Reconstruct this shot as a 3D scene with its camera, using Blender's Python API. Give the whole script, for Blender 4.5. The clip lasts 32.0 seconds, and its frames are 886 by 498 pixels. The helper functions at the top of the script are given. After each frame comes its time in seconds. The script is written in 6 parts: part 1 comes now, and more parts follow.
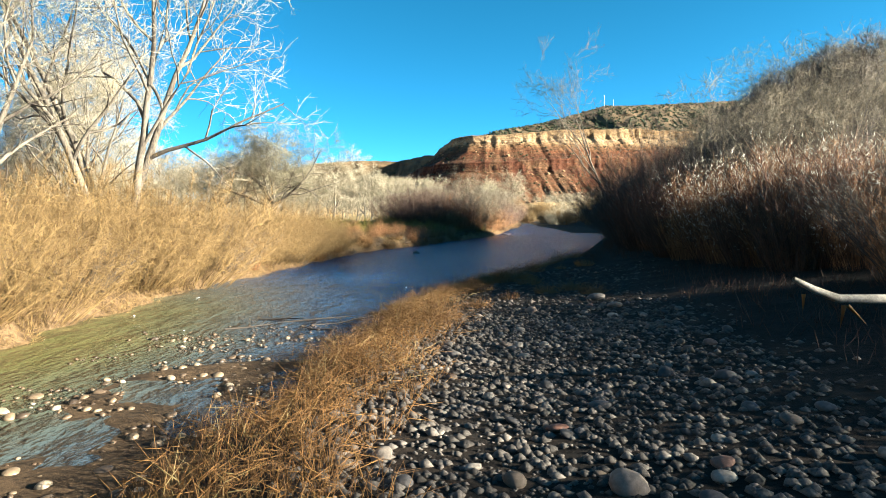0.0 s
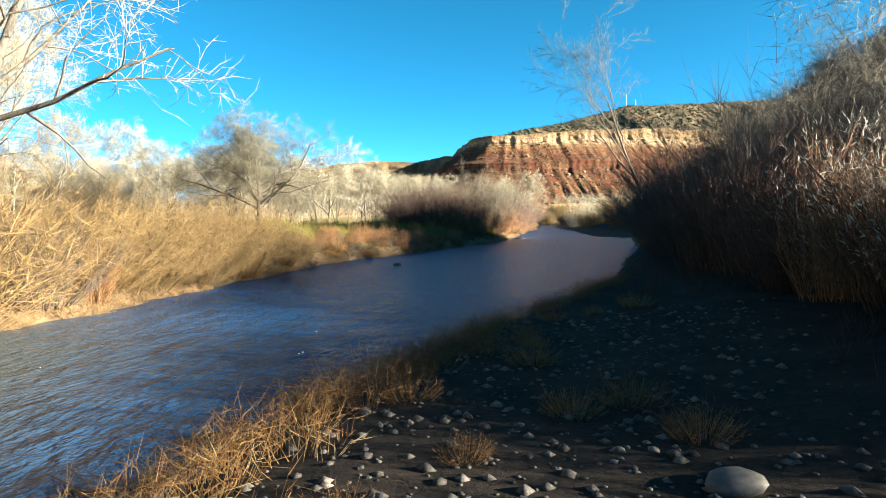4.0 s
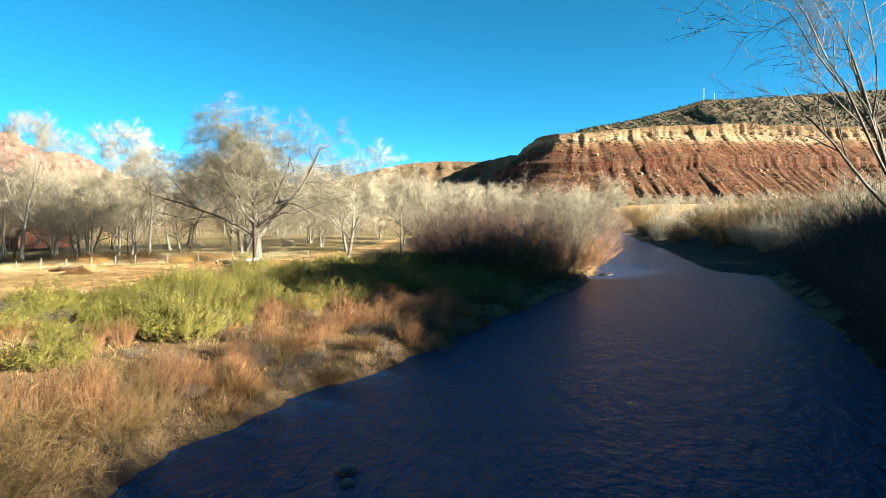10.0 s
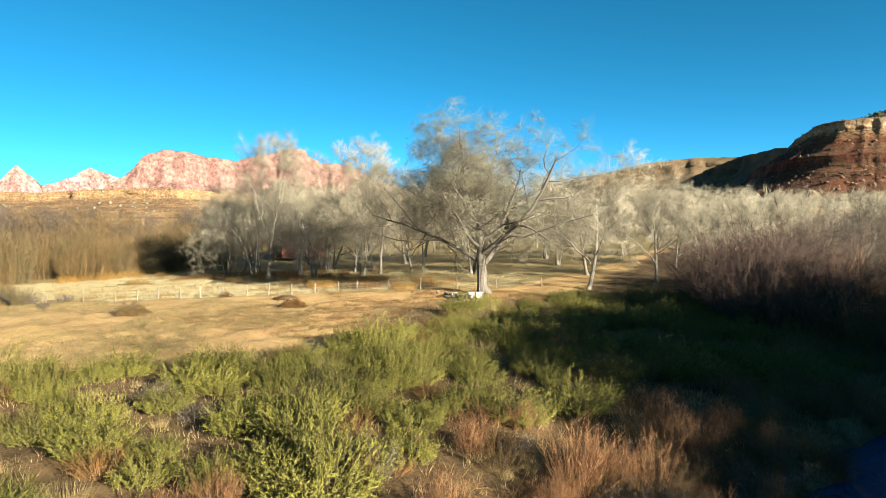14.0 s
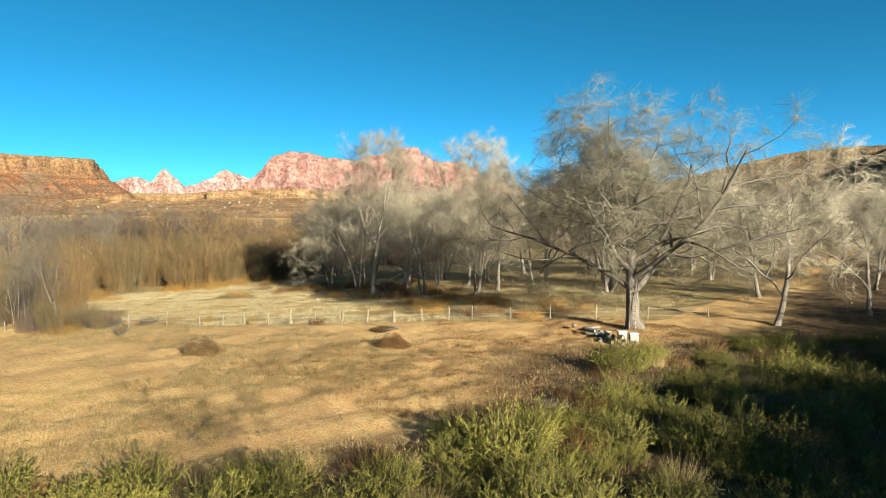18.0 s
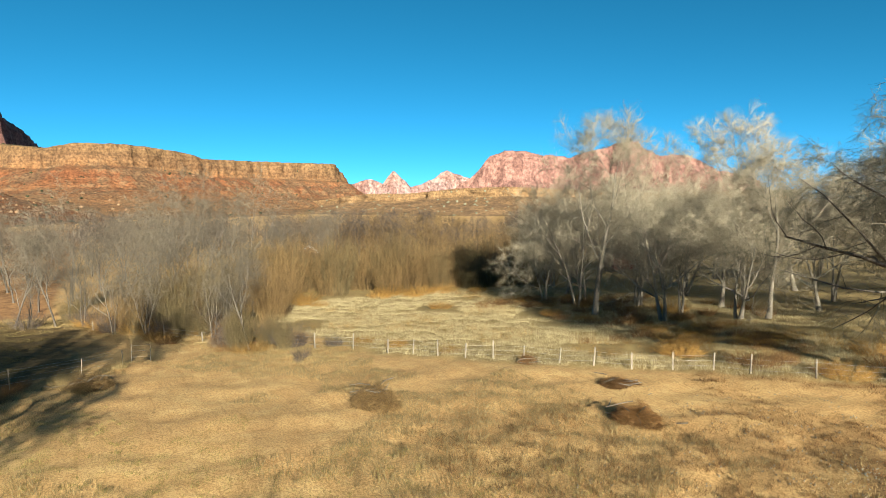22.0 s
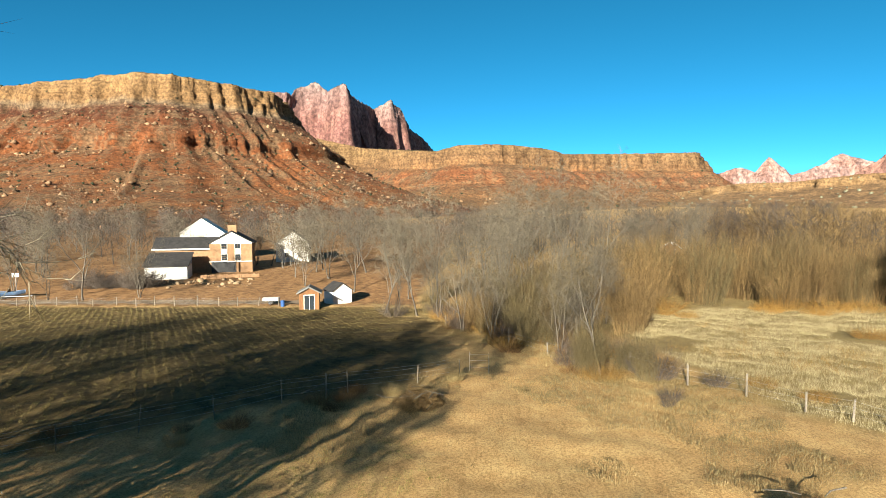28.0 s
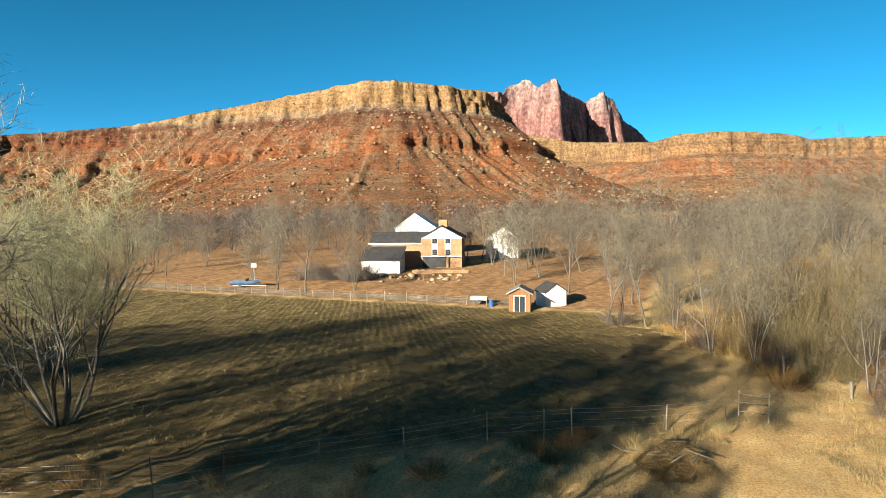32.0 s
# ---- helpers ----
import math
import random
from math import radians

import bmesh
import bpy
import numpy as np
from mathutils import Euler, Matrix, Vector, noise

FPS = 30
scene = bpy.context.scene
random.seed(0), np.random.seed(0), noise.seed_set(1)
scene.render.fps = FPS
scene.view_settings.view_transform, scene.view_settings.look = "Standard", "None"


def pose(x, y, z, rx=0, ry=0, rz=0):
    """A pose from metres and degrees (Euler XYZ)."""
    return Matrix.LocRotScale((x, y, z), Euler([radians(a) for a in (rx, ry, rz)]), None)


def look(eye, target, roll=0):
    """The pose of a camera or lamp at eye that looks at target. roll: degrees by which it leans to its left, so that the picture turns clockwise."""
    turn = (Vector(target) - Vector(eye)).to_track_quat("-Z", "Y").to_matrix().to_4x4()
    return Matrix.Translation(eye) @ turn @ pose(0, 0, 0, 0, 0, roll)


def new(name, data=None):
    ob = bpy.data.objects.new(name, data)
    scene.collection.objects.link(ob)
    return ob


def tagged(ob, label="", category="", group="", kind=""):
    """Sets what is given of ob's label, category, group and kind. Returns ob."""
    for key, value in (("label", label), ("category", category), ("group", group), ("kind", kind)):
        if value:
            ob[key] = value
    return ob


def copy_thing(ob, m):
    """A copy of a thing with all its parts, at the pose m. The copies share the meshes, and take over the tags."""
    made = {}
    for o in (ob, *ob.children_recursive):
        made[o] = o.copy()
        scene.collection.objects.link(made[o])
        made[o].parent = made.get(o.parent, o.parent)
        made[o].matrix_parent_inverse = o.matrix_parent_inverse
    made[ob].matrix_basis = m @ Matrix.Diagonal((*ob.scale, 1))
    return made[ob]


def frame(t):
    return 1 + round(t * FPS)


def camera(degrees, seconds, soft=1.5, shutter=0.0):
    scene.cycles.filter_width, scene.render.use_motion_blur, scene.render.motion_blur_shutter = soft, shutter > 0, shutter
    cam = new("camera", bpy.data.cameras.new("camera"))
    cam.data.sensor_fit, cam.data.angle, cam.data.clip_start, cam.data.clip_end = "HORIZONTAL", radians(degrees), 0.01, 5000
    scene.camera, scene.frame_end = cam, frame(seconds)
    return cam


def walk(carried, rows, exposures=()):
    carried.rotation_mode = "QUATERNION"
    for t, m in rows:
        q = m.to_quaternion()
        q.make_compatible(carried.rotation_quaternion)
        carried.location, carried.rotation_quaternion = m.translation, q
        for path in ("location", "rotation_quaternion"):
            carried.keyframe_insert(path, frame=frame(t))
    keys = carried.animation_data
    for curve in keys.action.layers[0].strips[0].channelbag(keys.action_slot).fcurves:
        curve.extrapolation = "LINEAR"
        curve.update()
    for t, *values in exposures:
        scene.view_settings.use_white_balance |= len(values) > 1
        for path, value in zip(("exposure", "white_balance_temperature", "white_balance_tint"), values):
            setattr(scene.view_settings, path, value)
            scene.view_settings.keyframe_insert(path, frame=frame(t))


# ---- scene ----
cam = camera(72.1, 32.0, soft=0.7)

# seconds, x, y, z, tilt from straight down, roll, heading

PATH = [
    (0, -0.00, 0.00, 3.27, 87.24, -0.65, -0.00),
    (0.5, 0.34, 1.84, 3.26, 87.25, -0.60, -0.09),
    (1, 0.73, 3.69, 3.25, 87.25, -0.54, -0.14),
    (1.5, 1.12, 5.55, 3.28, 87.28, -0.51, -0.22),
    (2, 1.46, 7.23, 3.30, 87.29, -0.46, -0.18),
    (2.5, 1.74, 9.02, 3.30, 87.33, -0.38, 0.81),
    (3, 1.97, 10.77, 3.29, 87.35, -0.38, 1.27),
    (3.5, 2.18, 12.40, 3.34, 87.36, -0.43, 1.32),
    (5.5, 2.48, 19.80, 3.34, 87.32, 0.10, 3.98),
    (6, 2.65, 22.19, 3.54, 87.25, 0.07, 3.77),
    (6.5, 3.00, 24.75, 4.04, 87.27, 0.01, 3.63),
    (7, 3.23, 27.37, 4.65, 87.29, -0.04, 3.96),
    (7.5, 3.30, 30.12, 5.28, 87.28, -0.08, 4.96),
    (8, 3.24, 32.97, 5.78, 87.32, -0.19, 5.71),
    (8.5, 3.11, 35.89, 6.24, 87.33, -0.27, 6.14),
    (9, 3.01, 38.77, 6.68, 87.32, -0.36, 6.44),
    (9.5, 2.82, 41.44, 7.12, 87.31, -0.38, 6.66),
    (10, 2.66, 43.15, 7.44, 87.33, -0.35, 7.89),
    (10.5, 2.56, 44.79, 7.79, 87.39, -0.41, 10.19),
    (11, 2.29, 46.56, 8.09, 87.48, -0.53, 13.18),
    (11.5, 1.90, 48.44, 8.38, 87.51, -0.56, 16.12),
    (12, 1.41, 50.27, 8.70, 87.60, -0.58, 19.23),
    (12.5, 0.82, 52.05, 9.05, 87.63, -0.56, 22.29),
    (13, 0.08, 53.92, 9.36, 87.65, -0.59, 25.02),
    (13.5, -0.89, 55.85, 9.66, 87.63, -0.57, 27.58),
    (14, -1.92, 57.58, 10.03, 87.64, -0.45, 30.12),
    (14.5, -3.13, 59.25, 10.37, 87.68, -0.27, 32.19),
    (15, -4.37, 60.92, 10.67, 87.66, -0.24, 34.13),
    (15.5, -5.57, 62.39, 10.91, 87.67, -0.34, 35.78),
    (17.5, -9.65, 67.31, 11.59, 87.42, -0.55, 38.99),
    (18, -10.92, 68.58, 11.70, 87.41, -0.58, 40.62),
    (18.5, -12.29, 69.83, 11.82, 87.40, -0.71, 42.49),
    (19, -13.81, 71.20, 11.92, 87.42, -0.75, 44.49),
    (19.5, -15.32, 72.51, 12.04, 87.40, -0.73, 46.55),
    (20, -16.82, 73.78, 12.13, 87.39, -0.69, 48.79),
    (20.5, -18.35, 74.96, 12.22, 87.37, -0.64, 51.47),
    (21, -19.73, 76.06, 12.27, 87.38, -0.60, 54.40),
    (21.5, -21.22, 77.16, 12.36, 87.40, -0.65, 57.31),
    (22, -22.66, 78.02, 12.42, 87.40, -0.61, 60.60),
    (22.5, -23.94, 78.65, 12.46, 87.37, -0.49, 64.01),
    (23, -25.01, 79.06, 12.53, 87.34, -0.42, 67.60),
    (23.5, -26.01, 79.36, 12.59, 87.31, -0.38, 70.52),
    (24, -26.95, 79.66, 12.64, 87.25, -0.31, 73.05),
    (24.5, -27.89, 79.93, 12.64, 87.23, -0.28, 75.57),
    (25, -28.82, 80.18, 12.61, 87.20, -0.20, 78.17),
    (25.5, -29.76, 80.38, 12.61, 87.17, -0.19, 80.87),
    (27.5, -33.67, 80.69, 12.43, 87.06, -0.40, 90.96),
    (28, -34.79, 80.57, 12.41, 87.03, -0.40, 93.20),
    (28.5, -35.89, 80.38, 12.40, 86.99, -0.42, 95.51),
    (29, -36.95, 80.15, 12.39, 86.97, -0.48, 97.82),
    (29.5, -38.05, 79.82, 12.35, 86.97, -0.46, 100.26),
    (30, -39.16, 79.41, 12.31, 86.94, -0.45, 102.87),
    (30.5, -40.41, 79.05, 12.21, 86.91, -0.46, 105.31),
    (31, -41.55, 78.66, 12.10, 86.92, -0.47, 107.74),
    (31.5, -42.50, 78.24, 12.07, 86.86, -0.52, 110.20),
    (32, -43.50, 77.80, 12.03, 86.83, -0.60, 112.63),
]

walk(cam, [(t, pose(x, y, z, rx, 0, rz) @ pose(0, 0, 0, 0, 0, ro)) for t, x, y, z, rx, ro, rz in PATH],
     exposures=[(0, 3.1), (6, 3.2), (9, 3.05), (12, 2.68), (15, 2.4), (19, 2.15), (24, 2.05), (32, 2.25)])

# ---- sky and sun ----
SUN_AZ, SUN_EL = math.atan2(-0.26, 0.96), radians(16.5)
world = bpy.data.worlds.new("sky")
scene.world = world
world.use_nodes = True
wn = world.node_tree
sky = wn.nodes.new("ShaderNodeTexSky")
sky.sky_type = "NISHITA"
sky.sun_disc = False
sky.sun_elevation = SUN_EL
sky.sun_rotation = math.pi / 2 - SUN_AZ
sky.altitude = 1200
sky.air_density, sky.dust_density, sky.ozone_density = 0.31, 0.3, 3.0
deep = wn.nodes.new("ShaderNodeHueSaturation")
deep.inputs["Saturation"].default_value = 1.2
deep.inputs["Hue"].default_value = 0.468
wn.links.new(sky.outputs[0], deep.inputs["Color"])
wn.links.new(deep.outputs[0], wn.nodes["Background"].inputs[0])
wn.nodes["Background"].inputs[1].default_value = 0.05
sun = new("sun", bpy.data.lights.new("sun", "SUN"))
sun.data.energy, sun.data.angle, sun.data.color = 5.0, radians(0.55), (1.0, 0.93, 0.75)
sun_way = Vector((math.cos(SUN_AZ) * math.cos(SUN_EL), math.sin(SUN_AZ) * math.cos(SUN_EL), math.sin(SUN_EL)))
sun.matrix_world = look(sun_way * 400, (0, 0, 0))


# ---- materials ----
def mat(name, base, rough=0.85, spec=0.3):
    m = bpy.data.materials.new(name)
    m.use_nodes = True
    b = m.node_tree.nodes["Principled BSDF"]
    b.inputs["Base Color"].default_value = (*base, 1)
    b.inputs["Roughness"].default_value = rough
    b.inputs["Specular IOR Level"].default_value = spec
    return m, m.node_tree, b


def ramp(nt, fac, stops):
    r = nt.nodes.new("ShaderNodeValToRGB")
    while len(r.color_ramp.elements) < len(stops):
        r.color_ramp.elements.new(0.5)
    for e, (p, c) in zip(r.color_ramp.elements, stops):
        e.position, e.color = p, (*c, 1)
    nt.links.new(fac, r.inputs[0])
    return r.outputs[0]


def noise_tex(nt, scale, detail=5, rough=0.6, stretch=None, world_space=True):
    n = nt.nodes.new("ShaderNodeTexNoise")
    n.inputs["Scale"].default_value, n.inputs["Detail"].default_value, n.inputs["Roughness"].default_value = scale, detail, rough
    src = nt.nodes.new("ShaderNodeNewGeometry").outputs["Position"] if world_space else nt.nodes.new("ShaderNodeTexCoord").outputs["Object"]
    if stretch:
        mp = nt.nodes.new("ShaderNodeMapping")
        mp.inputs["Scale"].default_value = stretch
        nt.links.new(src, mp.inputs[0])
        src = mp.outputs[0]
    nt.links.new(src, n.inputs["Vector"])
    return n.outputs["Fac"]


def mixc(nt, fac, a, b, mode="MIX"):
    n = nt.nodes.new("ShaderNodeMix")
    n.data_type, n.blend_type = "RGBA", mode
    for s, v in ((n.inputs[0], fac), (n.inputs[6], a), (n.inputs[7], b)):
        if isinstance(v, (int, float)):
            s.default_value = v
        elif isinstance(v, tuple):
            s.default_value = (*v, 1)
        else:
            nt.links.new(v, s)
    return n.outputs[2]


def bump(nt, b, height, strength, dist):
    n = nt.nodes.new("ShaderNodeBump")
    n.inputs["Strength"].default_value, n.inputs["Distance"].default_value = strength, dist
    nt.links.new(height, n.inputs["Height"])
    nt.links.new(n.outputs[0], b.inputs["Normal"])


def mottled(name, dark, light, scale=4.0, rough=0.85, bumpy=0.3, dist=0.02, stretch=None, world_space=False, per_object=0.0, island=0.0):
    """Two tones in noise at two scales, a little shift from object to object, fine relief."""
    m, nt, b = mat(name, light, rough)
    big = noise_tex(nt, scale * 0.23, 3, 0.6, stretch, world_space)
    fine = noise_tex(nt, scale * 3.1, 6, 0.7, stretch, world_space)
    f = mixc(nt, 0.55, big, fine)
    c = ramp(nt, f, [(0.4, dark), (0.58, light)])
    if per_object or island:
        src = nt.nodes.new("ShaderNodeObjectInfo").outputs["Random"] if per_object else nt.nodes.new("ShaderNodeNewGeometry").outputs["Random Per Island"]
        k = per_object or island
        v = nt.nodes.new("ShaderNodeMapRange")
        v.inputs["To Min"].default_value, v.inputs["To Max"].default_value = 1 - k, 1 + k
        nt.links.new(src, v.inputs["Value"])
        h = nt.nodes.new("ShaderNodeHueSaturation")
        nt.links.new(c, h.inputs["Color"])
        nt.links.new(v.outputs[0], h.inputs["Value"])
        c = h.outputs[0]
    nt.links.new(c, b.inputs["Base Color"])
    if bumpy:
        bump(nt, b, fine, bumpy, dist)
    return m


def plant(name, dark, light, rough=0.7, vary=0.25):
    """Stems, twigs and blades: tone by piece and by object."""
    m, nt, b = mat(name, light, rough, 0.25)
    isl = nt.nodes.new("ShaderNodeNewGeometry").outputs["Random Per Island"]
    c = ramp(nt, isl, [(0.0, dark), (1.0, light)])
    v = nt.nodes.new("ShaderNodeMapRange")
    v.inputs["To Min"].default_value, v.inputs["To Max"].default_value = 1 - vary, 1 + vary
    nt.links.new(nt.nodes.new("ShaderNodeObjectInfo").outputs["Random"], v.inputs["Value"])
    h = nt.nodes.new("ShaderNodeHueSaturation")
    nt.links.new(c, h.inputs["Color"])
    nt.links.new(v.outputs[0], h.inputs["Value"])
    nt.links.new(h.outputs[0], b.inputs["Base Color"])
    return m


def strata(name, zlo, zhi, stops, scale=0.05, streak=True, scrub=(0.117, 0.0772, 0.0445)):
    """Layered rock: bands by height, bent by noise, with streaks down the slope."""
    m, nt, b = mat(name, (0.4, 0.2, 0.1), 0.95, 0.15)
    sep = nt.nodes.new("ShaderNodeSeparateXYZ")
    nt.links.new(nt.nodes.new("ShaderNodeNewGeometry").outputs["Position"], sep.inputs[0])
    mr = nt.nodes.new("ShaderNodeMapRange")
    mr.inputs["From Min"].default_value, mr.inputs["From Max"].default_value = zlo, zhi
    nt.links.new(sep.outputs[2], mr.inputs["Value"])
    wob = noise_tex(nt, scale * 0.4, 4, 0.6)
    ad = nt.nodes.new("ShaderNodeMath")
    ad.operation = "MULTIPLY_ADD"
    nt.links.new(wob, ad.inputs[0])
    ad.inputs[1].default_value = 0.16
    nt.links.new(mr.outputs[0], ad.inputs[2])
    sb = nt.nodes.new("ShaderNodeMath")
    sb.operation = "SUBTRACT"
    nt.links.new(ad.outputs[0], sb.inputs[0])
    sb.inputs[1].default_value = 0.08
    c = ramp(nt, sb.outputs[0], stops)
    patch = mixc(nt, 0.55, noise_tex(nt, scale * 2.6, 8, 0.75), noise_tex(nt, scale * 0.55, 5, 0.7))
    low = ramp(nt, sb.outputs[0], [(0.7, (1, 1, 1)), (0.8, (0.2, 0.2, 0.2))])
    c = mixc(nt, mixc(nt, 1.0, ramp(nt, patch, [(0.47, (0, 0, 0)), (0.55, (0.85, 0.85, 0.85))]), low, "MULTIPLY"), c, scrub or (0.21, 0.12, 0.102))
    fine = noise_tex(nt, scale * 6, 8, 0.75)
    c = mixc(nt, 0.75, c, ramp(nt, fine, [(0.41, (0.35, 0.33, 0.33)), (0.58, (1.3, 1.27, 1.22))]), "MULTIPLY")
    bands = noise_tex(nt, scale * 2.5, 5, 0.7, (0.06, 0.06, 2.2))
    c = mixc(nt, 0.4 if scrub else 0.2, c, ramp(nt, bands, [(0.42, (0.55, 0.5, 0.5)), (0.56, (1.2, 1.17, 1.12))]), "MULTIPLY")
    if streak:
        st = noise_tex(nt, scale * 2.2, 4, 0.7, (1, 1, 0.12))
        # Bare mountains get stronger streaks, painting shaded clefts into the rock.
        c = mixc(nt, 0.4 if scrub else 0.75, c, ramp(nt, st, [(0.44, (0.6, 0.56, 0.55)), (0.54, (1.12, 1.1, 1.08))]), "MULTIPLY")
    nt.links.new(c, b.inputs["Base Color"])
    bump(nt, b, fine, 0.8, 0.12 / scale)
    return m


M_BARK = mottled("bark", (0.0328, 0.0257, 0.0211), (0.14, 0.122, 0.0983), 5, 0.95, 0.7, 0.03, (1, 1, 0.25))
M_PALEBARK = mottled("pale_bark", (0.0702, 0.0594, 0.0468), (0.187, 0.166, 0.133), 5, 0.9, 0.5, 0.02, (1, 1, 0.25))
M_TWIG = plant("twig_pale", (0.117, 0.0998, 0.0702), (0.304, 0.269, 0.195))
M_TWIGPALE = plant("twig_pale_olive", (0.078, 0.069, 0.046), (0.225, 0.2, 0.138))
M_TWIGGREY = plant("twig_grey", (0.039, 0.0296, 0.0234), (0.101, 0.078, 0.0624))
M_TWIGMAUVE = plant("twig_mauve", (0.0351, 0.0218, 0.0172), (0.101, 0.0624, 0.0468))
M_TWIGWOOD = plant("twig_wood", (0.0468, 0.039, 0.0281), (0.156, 0.131, 0.092))
# Grey and red twigs darkened to hold the east bank's shade; also wet driftwood.
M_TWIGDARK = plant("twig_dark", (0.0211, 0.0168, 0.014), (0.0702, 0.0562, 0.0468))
M_TWIGSHADERED = plant("twig_shaded_red", (0.0328, 0.014, 0.00842), (0.0936, 0.0421, 0.0234))
M_TWIGBROWN = plant("twig_olive_brown", (0.0515, 0.0374, 0.0168), (0.14, 0.108, 0.0491))
M_TWIGOLIVE = plant("twig_olive", (0.14, 0.133, 0.0663), (0.328, 0.312, 0.179))
M_TWIGRED = plant("twig_red", (0.085, 0.036, 0.015), (0.24, 0.125, 0.055))
M_TWIGGOLD = plant("twig_gold", (0.0515, 0.0281, 0.00936), (0.187, 0.124, 0.0515))
M_GOLDWEED = plant("golden_weed", (0.1, 0.052, 0.012), (0.31, 0.175, 0.042))
M_GREEN = plant("rabbitbrush_green", (0.034, 0.034, 0.005), (0.165, 0.15, 0.024))
M_DARKGREEN = plant("juniper_green", (0.00936, 0.0164, 0.00562), (0.0281, 0.0398, 0.014))
M_STRAW = plant("straw", (0.14, 0.0936, 0.0328), (0.271, 0.206, 0.0983))
M_RUST = plant("rust_grass", (0.06, 0.028, 0.009), (0.19, 0.1, 0.032))
M_SAGE = plant("sage", (0.0936, 0.0936, 0.0608), (0.197, 0.197, 0.14))
M_SILVER = plant("silver_tip", (0.2, 0.19, 0.15), (0.42, 0.41, 0.36))
M_MEADOW = plant("meadow_straw", (0.23, 0.18, 0.09), (0.44, 0.37, 0.21))
M_SEED = plant("seed_head", (0.125, 0.113, 0.0858), (0.218, 0.203, 0.164))


# ---- building helpers ----
def link_mesh(name, me, material, parent=None, label=""):
    ob = new(name, me)
    if material and not me.materials:
        me.materials.append(material)
    if parent:
        ob.parent = parent
    if label:
        ob["label"] = label
    return ob


def part(name, bm, material, parent, label=""):
    me = bpy.data.meshes.new(name)
    bm.to_mesh(me)
    bm.free()
    return link_mesh(name, me, material, parent, label)


def np_mesh(name, verts, faces):
    """A mesh from arrays; all faces have the same number of corners."""
    me = bpy.data.meshes.new(name)
    verts, faces = np.asarray(verts, np.float32), np.asarray(faces, np.int32)
    k = faces.shape[1]
    me.vertices.add(len(verts))
    me.vertices.foreach_set("co", verts.ravel())
    me.loops.add(faces.size)
    me.loops.foreach_set("vertex_index", faces.ravel())
    me.polygons.add(len(faces))
    me.polygons.foreach_set("loop_start", np.arange(len(faces), dtype=np.int32) * k)
    me.update(calc_edges=True)
    return me


def smooth(me):
    me.polygons.foreach_set("use_smooth", np.ones(len(me.polygons), bool))
    return me


def grid_faces(nu, nv, closed=False):
    i = np.arange(nu - 1)[:, None] * nv
    j = np.arange(nv if closed else nv - 1)[None, :]
    k = (j + 1) % nv
    return np.stack([i + j, i + k, i + nv + k, i + nv + j], -1).reshape(-1, 4)


def frames_for(d):
    up = np.where(np.abs(d[:, 2:3]) > 0.9, [[1.0, 0, 0]], [[0, 0, 1.0]])
    a = np.cross(d, up)
    a /= np.linalg.norm(a, axis=1)[:, None] + 1e-9
    return a, np.cross(d, a)


def spikes(p0, p1, r, sides=3):
    """Many thin cones from p0 to the points p1: twigs, stems, blades."""
    p0, p1, r = np.asarray(p0, float), np.asarray(p1, float), np.asarray(r, float)
    d = p1 - p0
    d = d / (np.linalg.norm(d, axis=1)[:, None] + 1e-9)
    a, b = frames_for(d)
    n = len(p0)
    vs = []
    for k in range(sides):
        w = 2 * math.pi * k / sides
        vs.append(p0 + (a * math.cos(w) + b * math.sin(w)) * r[:, None])
    vs.append(p1)
    v = np.stack(vs, 1).reshape(-1, 3)
    o = np.arange(n)[:, None] * (sides + 1)
    f = np.concatenate([np.concatenate([o + k, o + (k + 1) % sides, o + sides], 1) for k in range(sides)], 0)
    return v, f


def tubes(lines, sides=6):
    """Tapered tubes along polylines [(points, radii)], as vertices and quads."""
    V, F, base = [], [], 0
    for pts, rad in lines:
        pts = np.asarray(pts, float)
        n = len(pts)
        d = np.gradient(pts, axis=0)
        d /= np.linalg.norm(d, axis=1)[:, None] + 1e-9
        a, b = frames_for(d)
        w = np.linspace(0, 2 * math.pi, sides, endpoint=False)
        ring = pts[:, None] + (a[:, None] * np.cos(w)[None, :, None] + b[:, None] * np.sin(w)[None, :, None]) * np.asarray(rad)[:, None, None]
        V.append(ring.reshape(-1, 3))
        F.append(grid_faces(n, sides, True) + base)
        base += n * sides
    return np.concatenate(V), np.concatenate(F)


def fbm(x, y, seed=0.0, octaves=4, scale=1.0):
    """Smooth value noise from sines, on arrays."""
    out, amp, tot = 0, 1.0, 0
    for o in range(octaves):
        k = scale * 2.03 ** o
        s = seed * 7.3 + o * 1.7
        out = out + amp * (np.sin(x * k * 1.0 + 1.3 * np.sin(y * k * 0.8 + s) + s) * np.cos(y * k * 1.1 + 1.2 * np.sin(x * k * 0.7 - s) + 2 * s))
        tot += amp
        amp *= 0.55
    return out / tot


